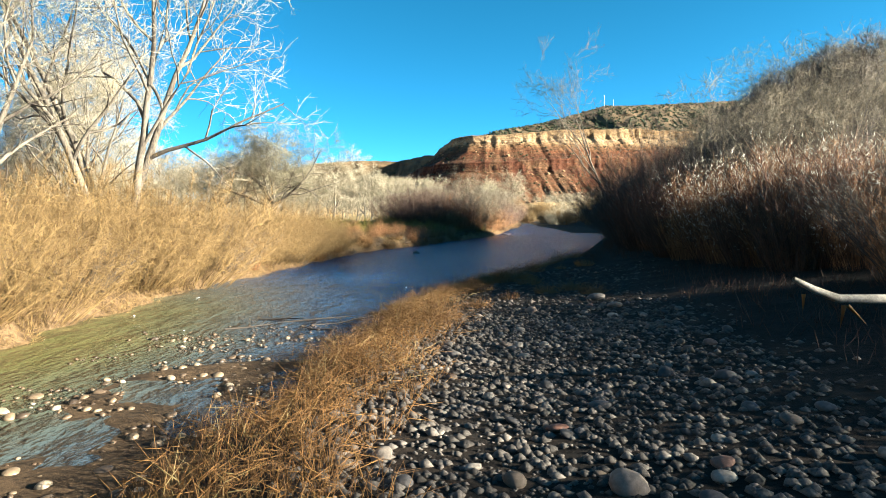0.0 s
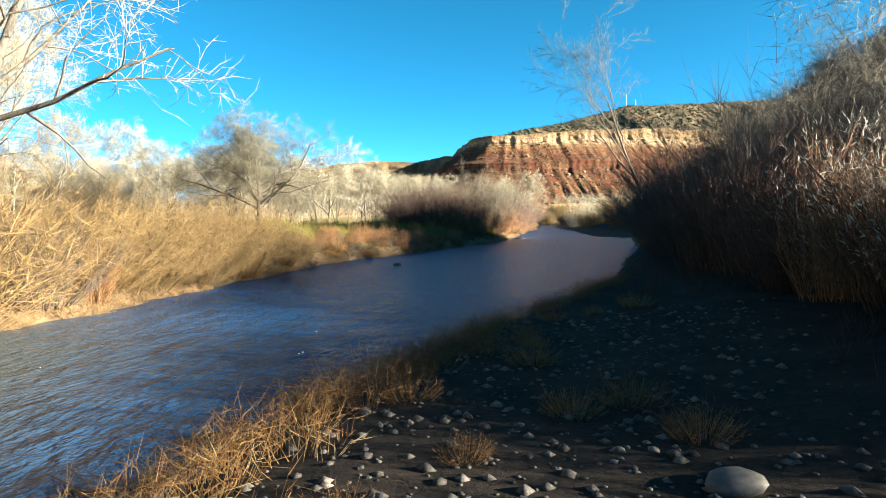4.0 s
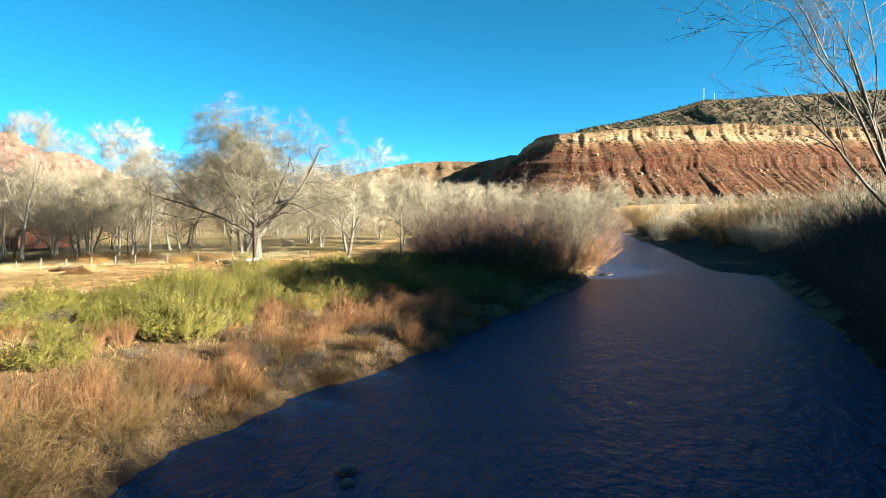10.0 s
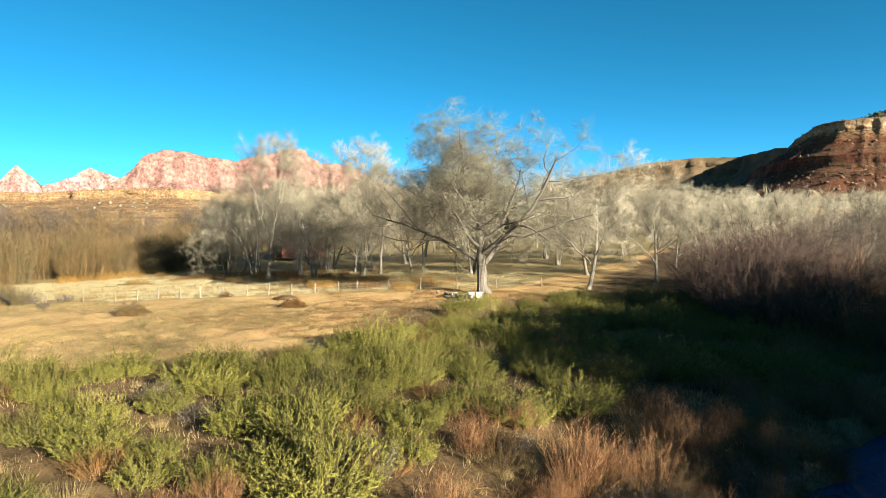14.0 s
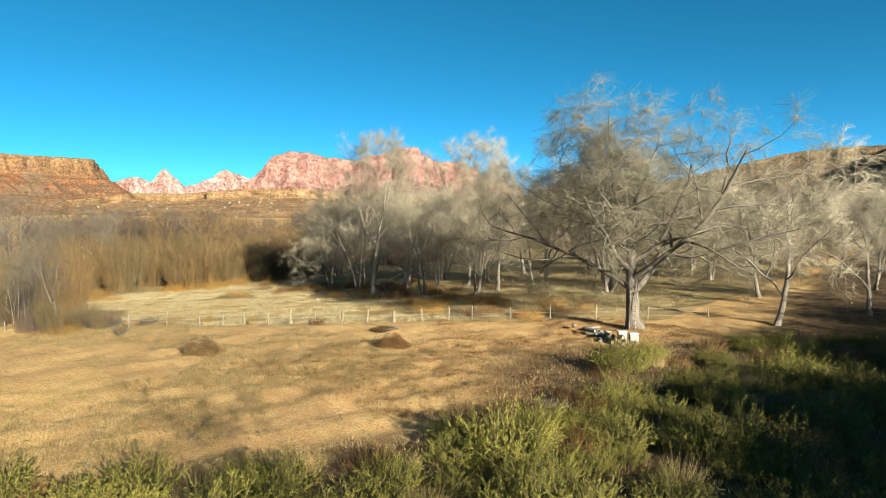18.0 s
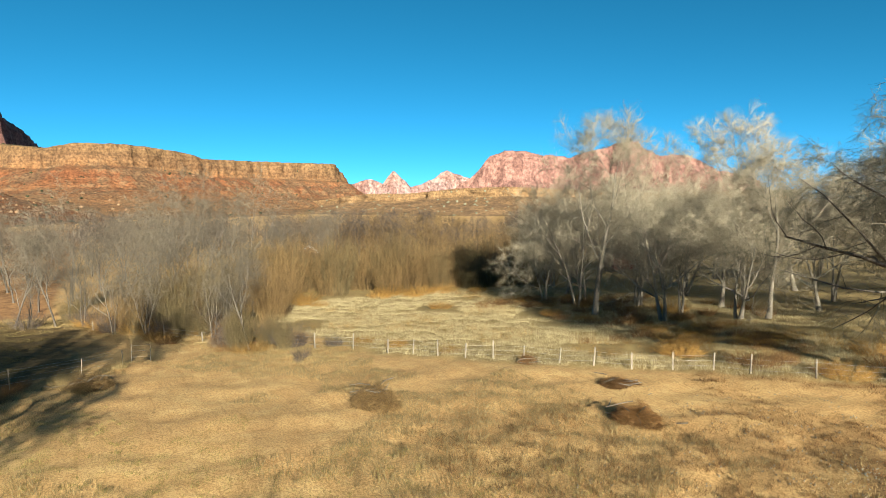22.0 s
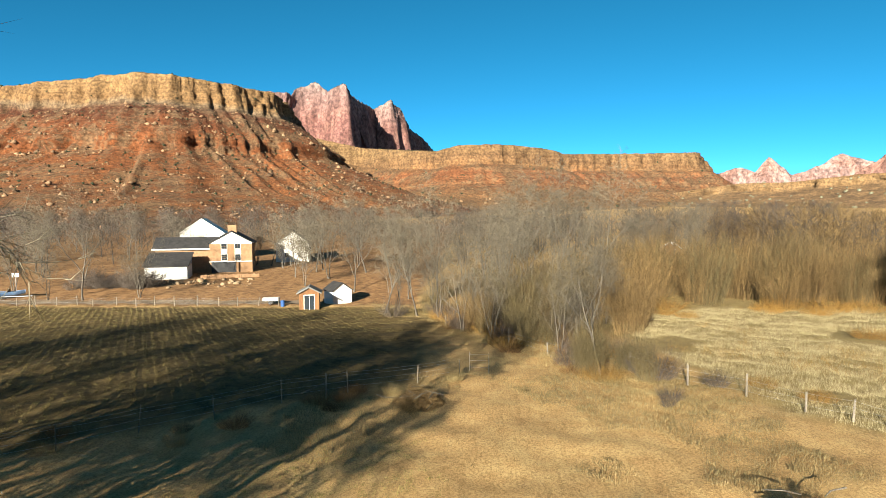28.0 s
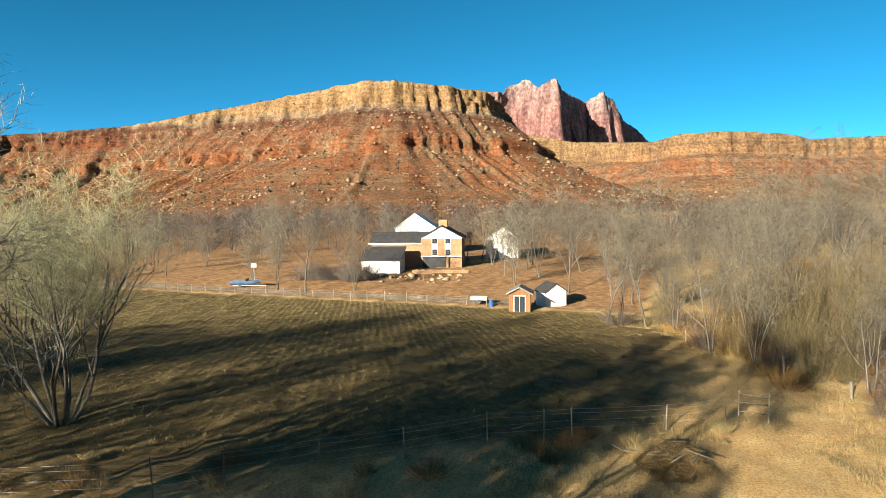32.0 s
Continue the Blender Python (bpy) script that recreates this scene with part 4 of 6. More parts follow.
# rabbitbrush flat
EDGE_Y, EDGE_X = [50, 60, 72, 81, 90, 100, 106, 112, 118, 126], [-40, -46, -39, -31, -27.5, -28, -28.5, -27.5, -25, -20]
n = 0
spots = []
while n < 400:
    y = between(48, 124)
    e = float(np.interp(y, EDGE_Y, EDGE_X))
    x = between(e, float(left_edge(y)) - (9 if y < 92 else 3))
    if (y < 54 and x > -13) or fbm(x, y, 61, 2, 0.33) < -0.3 - 0.4 * rnd.random():
        continue
    if any((x - a) ** 2 + (y - c) ** 2 < 2.2 for a, c in spots):
        continue
    spots.append((x, y))
    k = rnd.random()
    p = S_GREEN[n % 3] if k < 0.74 else (S_SAGE[n % 2] if k < 0.8 else (S_RUST[n % 2] if k < 0.92 else S_STRAW[n % 2]))
    put(p, x, y, between(0.75, 1.4), rnd.random() * 6, group="rabbitbrush flat")
    n += 1
for i in range(40):
    y = between(66, 122)
    x = float(left_edge(y)) - 0.6 - 4 * rnd.random()
    put((S_SAGE[i % 2], S_RUST[i % 2], S_GREY[i % 2])[i % 3], x, y, between(0.5, 1.1) * (0.45 if i % 3 == 2 else 1), rnd.random() * 6, group="bank scrub")
# thicket at the river bend
for i in range(84):
    y = between(108, 144)
    k = rnd.random()
    x = float(left_edge(y)) - 0.8 - 14 * k
    if i % 4 == 0:
        put(GREY[i % 3], x, y, between(0.6, 0.95), rnd.random() * 6, group="bend thicket")
    elif k < 0.4:
        put((S_RED[0], S_RUSSET[0], S_RED[1], S_RUSSET[1])[i % 4], x, y, between(1.1, 1.7), rnd.random() * 6, group="bend thicket")
    else:
        put((S_MAUVE[i % 2], S_RED[i % 2])[i % 3 == 0], x, y, between(1.15, 1.8), rnd.random() * 6, group="bend thicket")
# east bank thickets
for i in range(210):
    y = between(18, 122)
    x = max(float(right_edge(y)) + (1.8 if y > 62 else 4.5), 12.6 if y < 62 else 0) + (20 if y > 38 else 9) * rnd.random() ** 1.3
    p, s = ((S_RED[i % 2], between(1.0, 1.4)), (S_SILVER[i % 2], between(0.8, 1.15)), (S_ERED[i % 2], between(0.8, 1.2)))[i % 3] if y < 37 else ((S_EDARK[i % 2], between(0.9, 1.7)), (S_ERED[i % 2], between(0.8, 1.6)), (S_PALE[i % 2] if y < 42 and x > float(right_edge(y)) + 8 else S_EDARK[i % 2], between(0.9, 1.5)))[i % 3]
    put(p, x, y, min(s, 0.75 + 0.12 * (x - float(right_edge(y)))), rnd.random() * 6, group="east bank thicket")
# Three extra shrub sets, mostly out of view, added to shade the gravel bar.
for i in range(14):
    y = between(-16, 6)
    put(S_RED[i % 2] if i % 2 else S_PALE[i % 2], between(11.5, 20), y, between(0.45, 0.65), rnd.random() * 6, group="east bank thicket")
for i in range(40):
    p, k = ((S_RED[i % 2], 1.12), (S_SILVER[i % 2], 0.82), (S_EDARK[i % 2], 0.78))[i % 3]
    put(p, between(12.2, 16.8), -13 + 0.75 * (i + rnd.random()), between(0.88, 1.12) * k, rnd.random() * 6, group="east bank thicket")
for i in range(34):
    y = between(5, 19)
    put((S_EDARK[i % 2], S_ERED[i % 2], S_PALE[i % 2])[i % 3], between(16, 25), y, between(0.4, 0.6), rnd.random() * 6, group="east bank thicket")
for i in range(54):
    put((S_RED[i % 2], S_SILVER[i % 2], S_ERED[i % 2])[i % 3], between(12.8, 19), between(19, 36), between(0.9, 1.25) * (1.1, 1.0, 1.0)[i % 3], rnd.random() * 6, group="east bank thicket")
for i in range(150):
    y = between(38, 98)
    x = float(left_edge(y)) + 0.1 - 5.5 * rnd.random() ** 1.4
    p, s = ((S_RUST[i % 2], between(0.6, 1.2)), (S_RED[i % 2], between(0.3, 0.6)), (S_SAGE[i % 2], between(0.5, 1.0)), (S_GREY[i % 2], between(0.2, 0.42)), (S_GOLD[i % 3], between(0.3, 0.55)), (S_RUST[i % 2], between(0.8, 1.3)))[i % 6]
    put(p, x, y, s, rnd.random() * 6, group="bank fringe")
S_WILLOW = [shrub_proto("tall_willow", "tall pale straw-coloured willow thicket", (M_TWIG, M_TWIGGOLD)[i], 190 + i, 11, 9, 130, 30, 0.4, 0.03, wild=0.5) for i in range(2)]
for i in range(100):
    y = between(126, 330)
    x = float(right_edge(y)) + (11 if y < 240 else 4) + 30 * rnd.random()
    put(S_WILLOW[i % 2], x, y, between(0.6, 1.15) * (1.2 if x > right_edge(y) + 24 else 0.8), rnd.random() * 6, group="far bank willows")
for i in range(46):
    y = between(330, 430)
    put(S_WILLOW[1 - i % 3 // 2], between(0, 46) + 0.5 * (y - 330), y + 40, between(0.8, 1.2), rnd.random() * 6, group="willows at the far bend")
for i in range(54):
    y = between(132, 270)
    x = float(left_edge(y)) - 2.0 - 22 * rnd.random() ** 1.6
    put((S_PALE[i % 2] if y > 165 else S_RED[i % 2], S_MAUVE[i % 4 // 2])[i % 2], x, y, between(1.2, 1.9), rnd.random() * 6, group="far bank willows")
# sapling wall behind the meadow
for i in range(44):
    y = 100 + 56 * (i + rnd.random()) / 44
    put(S_POP[i % 2], -121 - 14 * rnd.random() + 0.25 * max(0, y - 130), y, between(0.8, 1.12), rnd.random() * 6, group="sapling thicket")
for i in range(22):
    put(S_POP[i % 2], between(-128, -96), between(80, 98), between(0.5, 0.85), rnd.random() * 6, group="sapling thicket")

S_WEED = [shrub_proto("golden_bush", "low golden-orange dry bush in a meadow", M_GOLDWEED, 110 + i, 1.4, 3.0, 300, 14, 0.75, 0.006, curl=0.15, wild=0.8, side_len=(0.08, 0.25)) for i in range(2)]
for i, (x, y, s) in enumerate([(-116, 101, 1.3), (-113, 104, 1.1), (-118, 106, 1.4), (-110, 106, 0.9), (-118, 121, 1.5), (-115, 118, 1.2), (-116, 126, 1.4), (-113, 123, 1.0), (-117, 131, 1.3), (-113, 136, 1.0), (-104, 92, 0.9), (-98, 88.5, 0.8), (-92, 86.5, 0.7), (-108, 94, 1.0), (-84, 91, 0.7), (-72, 101, 0.6), (-66, 103, 0.5), (-75, 99, 0.6)]):
    put(S_WEED[i % 2], x, y, s, i * 1.1, group="golden meadow bushes")
for i in range(110):
    k = rnd.random()
    x, y = -98 + 56 * k + rnd.gauss(0, 2), 121 + 8 * math.sin(5 * k) + rnd.gauss(6, 6)
    if y > float(np.interp(x, [-120, -69, -57, -47, -36], [92, 98, 106, 116, 125])) + 2:
        put((S_RUST[i % 2], S_WEED[i % 2], S_RUST[1 - i % 2])[i % 3], x, y, between(0.8, 1.5) * (1, 0.7, 1)[i % 3], rnd.random() * 6, group="rusty weeds under the grove")
JUNIPER = shrub_proto("juniper_tree", "dense dark green juniper tree", M_BARK, 120, 6.0, 1.5, 50, 14, 0.14, 0.03, M_DARKGREEN, 4200, 0.3, 0.045, 0.1, "tree")
put(JUNIPER, -118, 146, 1.0, 0.5)
put(JUNIPER, -163, 31, 0.8, 1.5)
for i, (x, y, s) in enumerate([(-71, 92, 0.9), (-74.5, 96, 0.8), (-70, 91.5, 0.6)]):
    put(S_GREY[i % 2], x, y, s * 0.5, i * 2.0, group="grey field shrubs")

for i in range(46):
    k = rnd.random()
    x, y = -55 - 21 * k + rnd.gauss(0, 1.6), 52 + 27 * k + rnd.gauss(0, 1.3)
    put((S_STRAW[i % 2], S_RUST[i % 2], S_STRAW[(i + 1) % 2])[i % 3], x, y, between(0.45, 1.0), rnd.random() * 6, group="weeds along the wire fence")
for i in range(16):
    y = between(19, 34)
    put(S_RUST[i % 2], float(right_edge(y)) + 1.5 + 5 * rnd.random(), y, between(0.3, 0.6), rnd.random() * 6, group="tufts on the bar")



# ---- loose ground cover ----
def inside(n, x0, x1, y0, y1, keep, seed):
    rng = np.random.default_rng(seed)
    x, y = rng.uniform(x0, x1, n), rng.uniform(y0, y1, n)
    k = keep(x, y, rng)
    return x[k], y[k], rng


def blades(name, label, x, y, rng, h, material, per=5, r=0.012, spread=0.16, lean=0.45, category="grass", bend=0.0):
    """Many tufts of thin blades as one sheet of cover."""
    n = len(x) * per
    k = np.repeat(np.arange(len(x)), per)
    a = rng.uniform(0, 2 * math.pi, n)
    bx, by = x[k] + np.cos(a) * spread * rng.random(n), y[k] + np.sin(a) * spread * rng.random(n)
    p0 = np.stack([bx, by, ground_z(x, y)[k] - 0.03], 1)
    hh = np.asarray(h)[k] if np.ndim(h) else h
    ln = hh * rng.uniform(0.5, 1.15, n)
    d = unit(np.stack([np.cos(a) * lean * rng.random(n), np.sin(a) * lean * rng.random(n), np.ones(n)], 1) + rng.normal(0, 0.12, (n, 3)))
    if bend:
        pm = p0 + d * ln[:, None] * 0.55
        d2 = unit(d * (1, 1, 0.35) + rng.normal(0, 0.35, (n, 3)) + np.array([0, 0, -0.25 * bend]))
        q0 = pm - d * 0.04
        p0, p1 = np.concatenate([p0, q0]), np.concatenate([pm + d * ln[:, None] * 0.12, pm + d2 * ln[:, None] * 0.6])
    else:
        p1 = p0 + d * ln[:, None]
    V, F = spikes(p0, p1, np.full(len(p0), r))
    return tagged(link_mesh(name, np_mesh(name, V, F), material), label, category, kind="stuff")


fence_line = lambda x: np.interp(x, [-120, -69, -57, -47, -36], [92, 98, 106, 116, 125])
edge_line = lambda y: np.interp(y, [-50, 50, 60, 72, 81, 90, 100, 106, 112, 118, 126, 200], [-42, -40, -46, -39, -33, -30, -33, -37, -33, -27, -24, -30])
# tall pale grass of the fenced meadow
x, y, rng = inside(34000, -118, -36, 96, 150, lambda x, y, r: (y > fence_line(x) + 0.3) & (fbm(x, y, 21, 3, 0.16) > -0.45) & (r.random(len(x)) < 0.95 - 0.5 * (y > 128)), 1)
blades("meadow_grass", "tall pale dry grass in a fenced meadow", x, y, rng, 0.5 + 0.3 * fbm(x, y, 26, 3, 0.35), M_MEADOW, 8, 0.0065, 0.45, 0.75)
x, y, rng = inside(5200, -118, -30, 97, 150, lambda x, y, r: (y > fence_line(x) + 0.8) & (fbm(x, y, 24, 3, 0.12) > 0.12), 2)
blades("meadow_weed", "rust-brown dry weeds in the meadow", x, y, rng, 0.7, M_GOLDWEED, 9, 0.008, 0.5, 0.8)
# thin stubble on the bare field
x, y, rng = inside(13000, -76, -26, 62, 126, lambda x, y, r: (x < edge_line(y) + 1) & (y < fence_line(x)) & (fbm(x, y, 22, 3, 0.22) + 0.35 * r.random(len(x)) > 0.12) & ~((x < -64) & (y < 74)), 3)
blades("field_stubble", "thin short dry grass on bare earth", x, y, rng, 0.1, M_STRAW, 3, 0.012, 0.2, 0.9)
x, y, rng = inside(9000, -66, -26, 58, 122, lambda x, y, r: (x < edge_line(y) + 2) & (y < fence_line(x) + 1) & (x - edge_line(y) > -14 * r.random(len(x)) ** 1.5), 4)
blades("field_litter", "scattered pale fallen leaves and weeds", x, y, rng, 0.12, M_SEED, 3, 0.035, 0.5, 2.5, "litter")
x, y, rng = inside(12000, -64, -33, 62, 96, lambda x, y, r: (x < edge_line(y) + 1) & (fbm(x, y, 28, 3, 0.2) + 0.03 * (-42 - x) * (y > 78) < 0.15), 14)
blades("field_grass", "short yellow-green grass on the near field", x, y, rng, 0.14, plant("field_green", (0.0749, 0.0608, 0.014), (0.197, 0.168, 0.0468)), 4, 0.011, 0.22, 0.8)
x, y, rng = inside(12000, -54, -28, 90, 124, lambda x, y, r: (x < edge_line(y) + 3) & (y < fence_line(x) + 1) & (fbm(x, y, 29, 3, 0.25) + 0.06 * (x + 46) + 0.5 * r.random(len(x)) > 0.25), 16)
blades("litter_grass", "rusty trampled grass and leaf litter under a big tree", x, y, rng, 0.22, M_RUST, 5, 0.014, 0.4, 1.3)
# grass and weeds among the rabbitbrush
x, y, rng = inside(15000, -44, 14, 50, 128, lambda x, y, r: (x > edge_line(y) - 1) & (x < left_edge(y) - 0.3), 5)
blades("brush_grass", "dry straw and weeds between bushes", x, y, rng, 0.42, M_STRAW, 4, 0.011, 0.3, 0.8)
x, y, rng = inside(34000, -20, 30, 36, 190, lambda x, y, r: (x > left_edge(y) - 6.5 * r.random(len(x))) & (x < left_edge(y) + 0.15), 6)
blades("bank_weed", "rust-brown dry weeds along the cut bank", x, y, rng, 0.55, M_RUST, 4, 0.011, 0.3, 0.7)
x, y, rng = inside(15000, -26, -9, 2, 62, lambda x, y, r: (x > left_edge(y) - 9) & (x < left_edge(y) + 0.1), 7)
blades("bank_grass", "golden dry grass hanging over the river bank", x, y, rng, 0.55, M_TWIGGOLD, 6, 0.008, 0.4, 0.9, bend=0.8)
# rusty grass strip beside the gravel bar
x, y, rng = inside(9000, -4.5, 9, 1, 42, lambda x, y, r: (x > right_edge(y) - 0.25) & (x < right_edge(y) + 0.5 + 2.3 * r.random(len(x)) * (0.6 + 0.4 * (y < 20)) + 0.5 * fbm(x, y, 23, 2, 0.6)), 8)
blades("strip_grass", "long rusty golden grass flopped along the water", x, y, rng, 0.8, M_RUST, 10, 0.006, 0.25, 0.9, bend=1.0)
x, y, rng = inside(1300, -4.0, 9, 1, 42, lambda x, y, r: (x > right_edge(y) - 0.1) & (x < right_edge(y) + 2.3 * r.random(len(x))), 9)
blades("strip_straw", "pale straw stems among rusty grass", x, y, rng, 0.85, M_STRAW, 6, 0.005, 0.25, 0.9, bend=0.8)
x, y, rng = inside(9000, 2, 34, 8, 110, lambda x, y, r: (x > right_edge(y) + 1.5 + 8 * (y < 34)), 10)
blades("east_bank_grass", "reddish-brown dry grass, darkened in colour for shade", x, y, rng, 0.6, M_TWIGSHADERED, 4, 0.012, 0.35, 0.8)
# crop rows
rowd, rowp = np.array([-0.87, -0.494]), np.array([0.494, -0.87])
ii, jj = np.meshgrid(np.arange(-80, 110), np.arange(-190, 190))
rng = np.random.default_rng(11)
cx = -95 + ii.ravel() * 0.75 * rowp[0] + jj.ravel() * 0.42 * rowd[0] + rng.normal(0, 0.07, ii.size)
cy = 30 + ii.ravel() * 0.75 * rowp[1] + jj.ravel() * 0.42 * rowd[1] + rng.normal(0, 0.07, ii.size)
k = ((cx + 55) * 28.8 + (cy - 50.5) * 22.6 < -110) & (cx > -119.5) & (cy < 71 + 2 * np.sin(cx)) & (cy > -25) & (rng.random(cx.size) < 0.93)
blades("crop_row", "yellow-green cut crop stubble in straight rows", cx[k], cy[k], rng, 0.17, plant("crop_stem", (0.0624, 0.0468, 0.014), (0.195, 0.148, 0.0507)), 11, 0.02, 0.24, 1.1, "crop")


# ---- river stones ----
def stone_mesh(seed):
    rng = np.random.default_rng(seed)
    bm = bmesh.new()
    bmesh.ops.create_icosphere(bm, subdivisions=2 if seed < 4 else 1, radius=1)
    a = rng.uniform(0.75, 1.2, 3) * (1, 1, 0.6)
    ph = rng.uniform(0, 6, 3)
    for v in bm.verts:
        k = 1 + 0.12 * math.sin(3 * v.co.x + ph[0]) + 0.1 * math.sin(3.3 * v.co.y + ph[1])
        v.co = Vector((v.co.x * a[0] * k, v.co.y * a[1] * k, v.co.z * a[2]))
    me = bpy.data.meshes.new("stone")
    bm.to_mesh(me)
    bm.free()
    return smooth(me)


m_stone, nt, b = mat("river_stone", (0.3, 0.28, 0.26), 0.75, 0.35)
oi = nt.nodes.new("ShaderNodeObjectInfo").outputs["Random"]
tone = ramp(nt, oi, [(0.0, (0.025, 0.022, 0.022)), (0.3, (0.065, 0.06, 0.06)), (0.5, (0.1, 0.07, 0.048)), (0.62, (0.05, 0.052, 0.058)), (0.8, (0.12, 0.1, 0.085)), (0.92, (0.2, 0.175, 0.15)), (1.0, (0.13, 0.06, 0.04))])
fn = noise_tex(nt, 12, 6, 0.7)
nt.links.new(mixc(nt, 0.6, tone, ramp(nt, fn, [(0.4, (0.55, 0.53, 0.5)), (0.6, (1.15, 1.15, 1.15))]), "MULTIPLY"), b.inputs["Base Color"])
bump(nt, b, fn, 0.35, 0.02)
m_pebble = mottled("pebbles", (0.0281, 0.0243, 0.022), (0.0936, 0.0803, 0.0702), 6, 0.8, 0.4, 0.02, None, True, island=0.5)
STONES = [stone_mesh(i) for i in range(6)]
for s_ in STONES:
    s_.materials.append(m_stone)
m_shoalstone, nt, b = mat("shoal_stone", (0.15, 0.1, 0.06), 0.5, 0.5)
oi = nt.nodes.new("ShaderNodeObjectInfo").outputs["Random"]
tone = ramp(nt, oi, [(0.0, (0.04, 0.028, 0.02)), (0.5, (0.1, 0.068, 0.042)), (0.85, (0.17, 0.125, 0.08)), (1.0, (0.26, 0.22, 0.17))])
fn = noise_tex(nt, 14, 6, 0.7)
nt.links.new(mixc(nt, 0.6, tone, ramp(nt, fn, [(0.4, (0.55, 0.53, 0.5)), (0.6, (1.15, 1.15, 1.15))]), "MULTIPLY"), b.inputs["Base Color"])
bump(nt, b, fn, 0.5, 0.02)
SHOALSTONES = []
for s_ in STONES:
    me = s_.copy()
    me.materials[0] = m_shoalstone
    SHOALSTONES.append(me)
gravel = tagged(new("gravel_bar"), "bar of rounded grey and brown river stones", "gravel", kind="structure")
rng = np.random.default_rng(31)


def lay_stone(x, y, r, parent, zz=None, kinds=STONES):
    ob = new("stone", kinds[int(rng.integers(0, 4 if r > 0.12 else 6))])
    ob.matrix_basis = Matrix.LocRotScale((x, y, (gz(x, y) if zz is None else zz) + r * 0.18), Euler((rng.normal(0, 0.2), rng.normal(0, 0.2), rng.uniform(0, 6))), (r, r * rng.uniform(0.75, 1.1), r * rng.uniform(0.7, 1.0)))
    ob.parent = parent
    return ob


n = 0
while n < 235:
    y = rng.uniform(4.5, 19)
    x = float(right_edge(y)) + rng.uniform(1.6, 8.5)
    lay_stone(x, y, 0.055 + 0.12 * rng.random() ** 2.6, gravel)
    n += 1
for x, y, r in ((1.9, 6.15, 0.26), (2.9, 6.2, 0.14), (4.18, 9.5, 0.14), (0.75, 6.5, 0.17), (1.5, 8.0, 0.15), (4.4, 7.6, 0.15), (5.2, 18.3, 0.25), (2.7, 18.6, 0.22), (5.1, 20.3, 0.28), (6.2, 13.2, 0.16)):
    lay_stone(x, y, r, gravel)
shoal = tagged(new("river_shoal"), "wet stones and mud showing through shallow water", "gravel", kind="structure")
n = 0
while n < 280:
    y = rng.uniform(5.0, 17)
    x = rng.uniform(-8.3, float(right_edge(y)) - 0.2)
    if fbm(x, y, 3, 3, 1.1) < -0.15:
        continue
    lay_stone(x, y, 0.04 + 0.09 * rng.random() ** 2, shoal, zz=0.0, kinds=SHOALSTONES)
    n += 1


def pebbles(name, label, x, y, r, material, z=None):
    rng = np.random.default_rng(7)
    oct_v = np.array([(1, 0, 0), (-1, 0, 0), (0, 1, 0), (0, -1, 0), (0, 0, 0.6), (0, 0, -0.6)], float)
    oct_f = np.array([(0, 2, 4), (2, 1, 4), (1, 3, 4), (3, 0, 4), (2, 0, 5), (1, 2, 5), (3, 1, 5), (0, 3, 5)])
    n = len(x)
    a = rng.uniform(0, 6.28, n)
    c, s_ = np.cos(a), np.sin(a)
    v = oct_v[None] * r[:, None, None] * rng.uniform(0.7, 1.25, (n, 6, 1))
    V = np.stack([v[..., 0] * c[:, None] - v[..., 1] * s_[:, None], v[..., 0] * s_[:, None] + v[..., 1] * c[:, None], v[..., 2]], -1)
    zz = ground_z(x, y) if z is None else z
    V += np.stack([x, y, zz + r * 0.1], -1)[:, None]
    F = (np.arange(n)[:, None, None] * 6 + oct_f[None]).reshape(-1, 3)
    return tagged(link_mesh(name, smooth(np_mesh(name, V.reshape(-1, 3), F)), material), label, "gravel", kind="stuff")


x, y, rng2 = inside(34000, -2, 12, 2, 32, lambda x, y, r: (x > right_edge(y) + 1.0) & (x < right_edge(y) + 10 - 4 * r.random(len(x))) & (r.random(len(x)) < 1 - 0.85 * ss(15, 22, y)), 12)
pebbles("pebble", "small rounded river pebbles", x, y, 0.035 + 0.085 * rng2.random(len(x)) ** 2.5, m_pebble)
x, y, rng2 = inside(2600, -9, 0, 3, 19, lambda x, y, r: (x < right_edge(y) + 0.5) & (fbm(x, y, 3, 3, 1.1) > -0.1), 13)
pebbles("shoal_pebble", "wet pebbles and mud lumps in shallow water", x, y, 0.03 + 0.06 * rng2.random(len(x)) ** 2, mottled("wet_pebbles", (0.0234, 0.0164, 0.0117), (0.0936, 0.0608, 0.0374), 6, 0.45, 0.4, 0.02, None, True, island=0.4), z=-0.01 + 0 * x)
x, y, rng2 = inside(5200, -14, 2, 8, 34, lambda x, y, r: (x > left_edge(y) + 0.2) & (x < right_edge(y) - 0.3) & (fbm(x * 2, y, 33, 3, 1.3) > 0.42 + 0.3 * r.random(len(x))) & (r.random(len(x)) < 0.08 + 0.9 * (np.hypot(x + 11.2, (y - 18.0) * 0.5) < 1.8)), 15)
pebbles("foam", "white flecks of broken water over shallows", x, y, 0.015 + 0.03 * rng2.random(len(x)) ** 2, mottled("foam_white", (0.55, 0.58, 0.6), (0.8, 0.82, 0.84), 9, 0.5, 0.3, 0.01, None, True), z=0.015 + 0 * x)
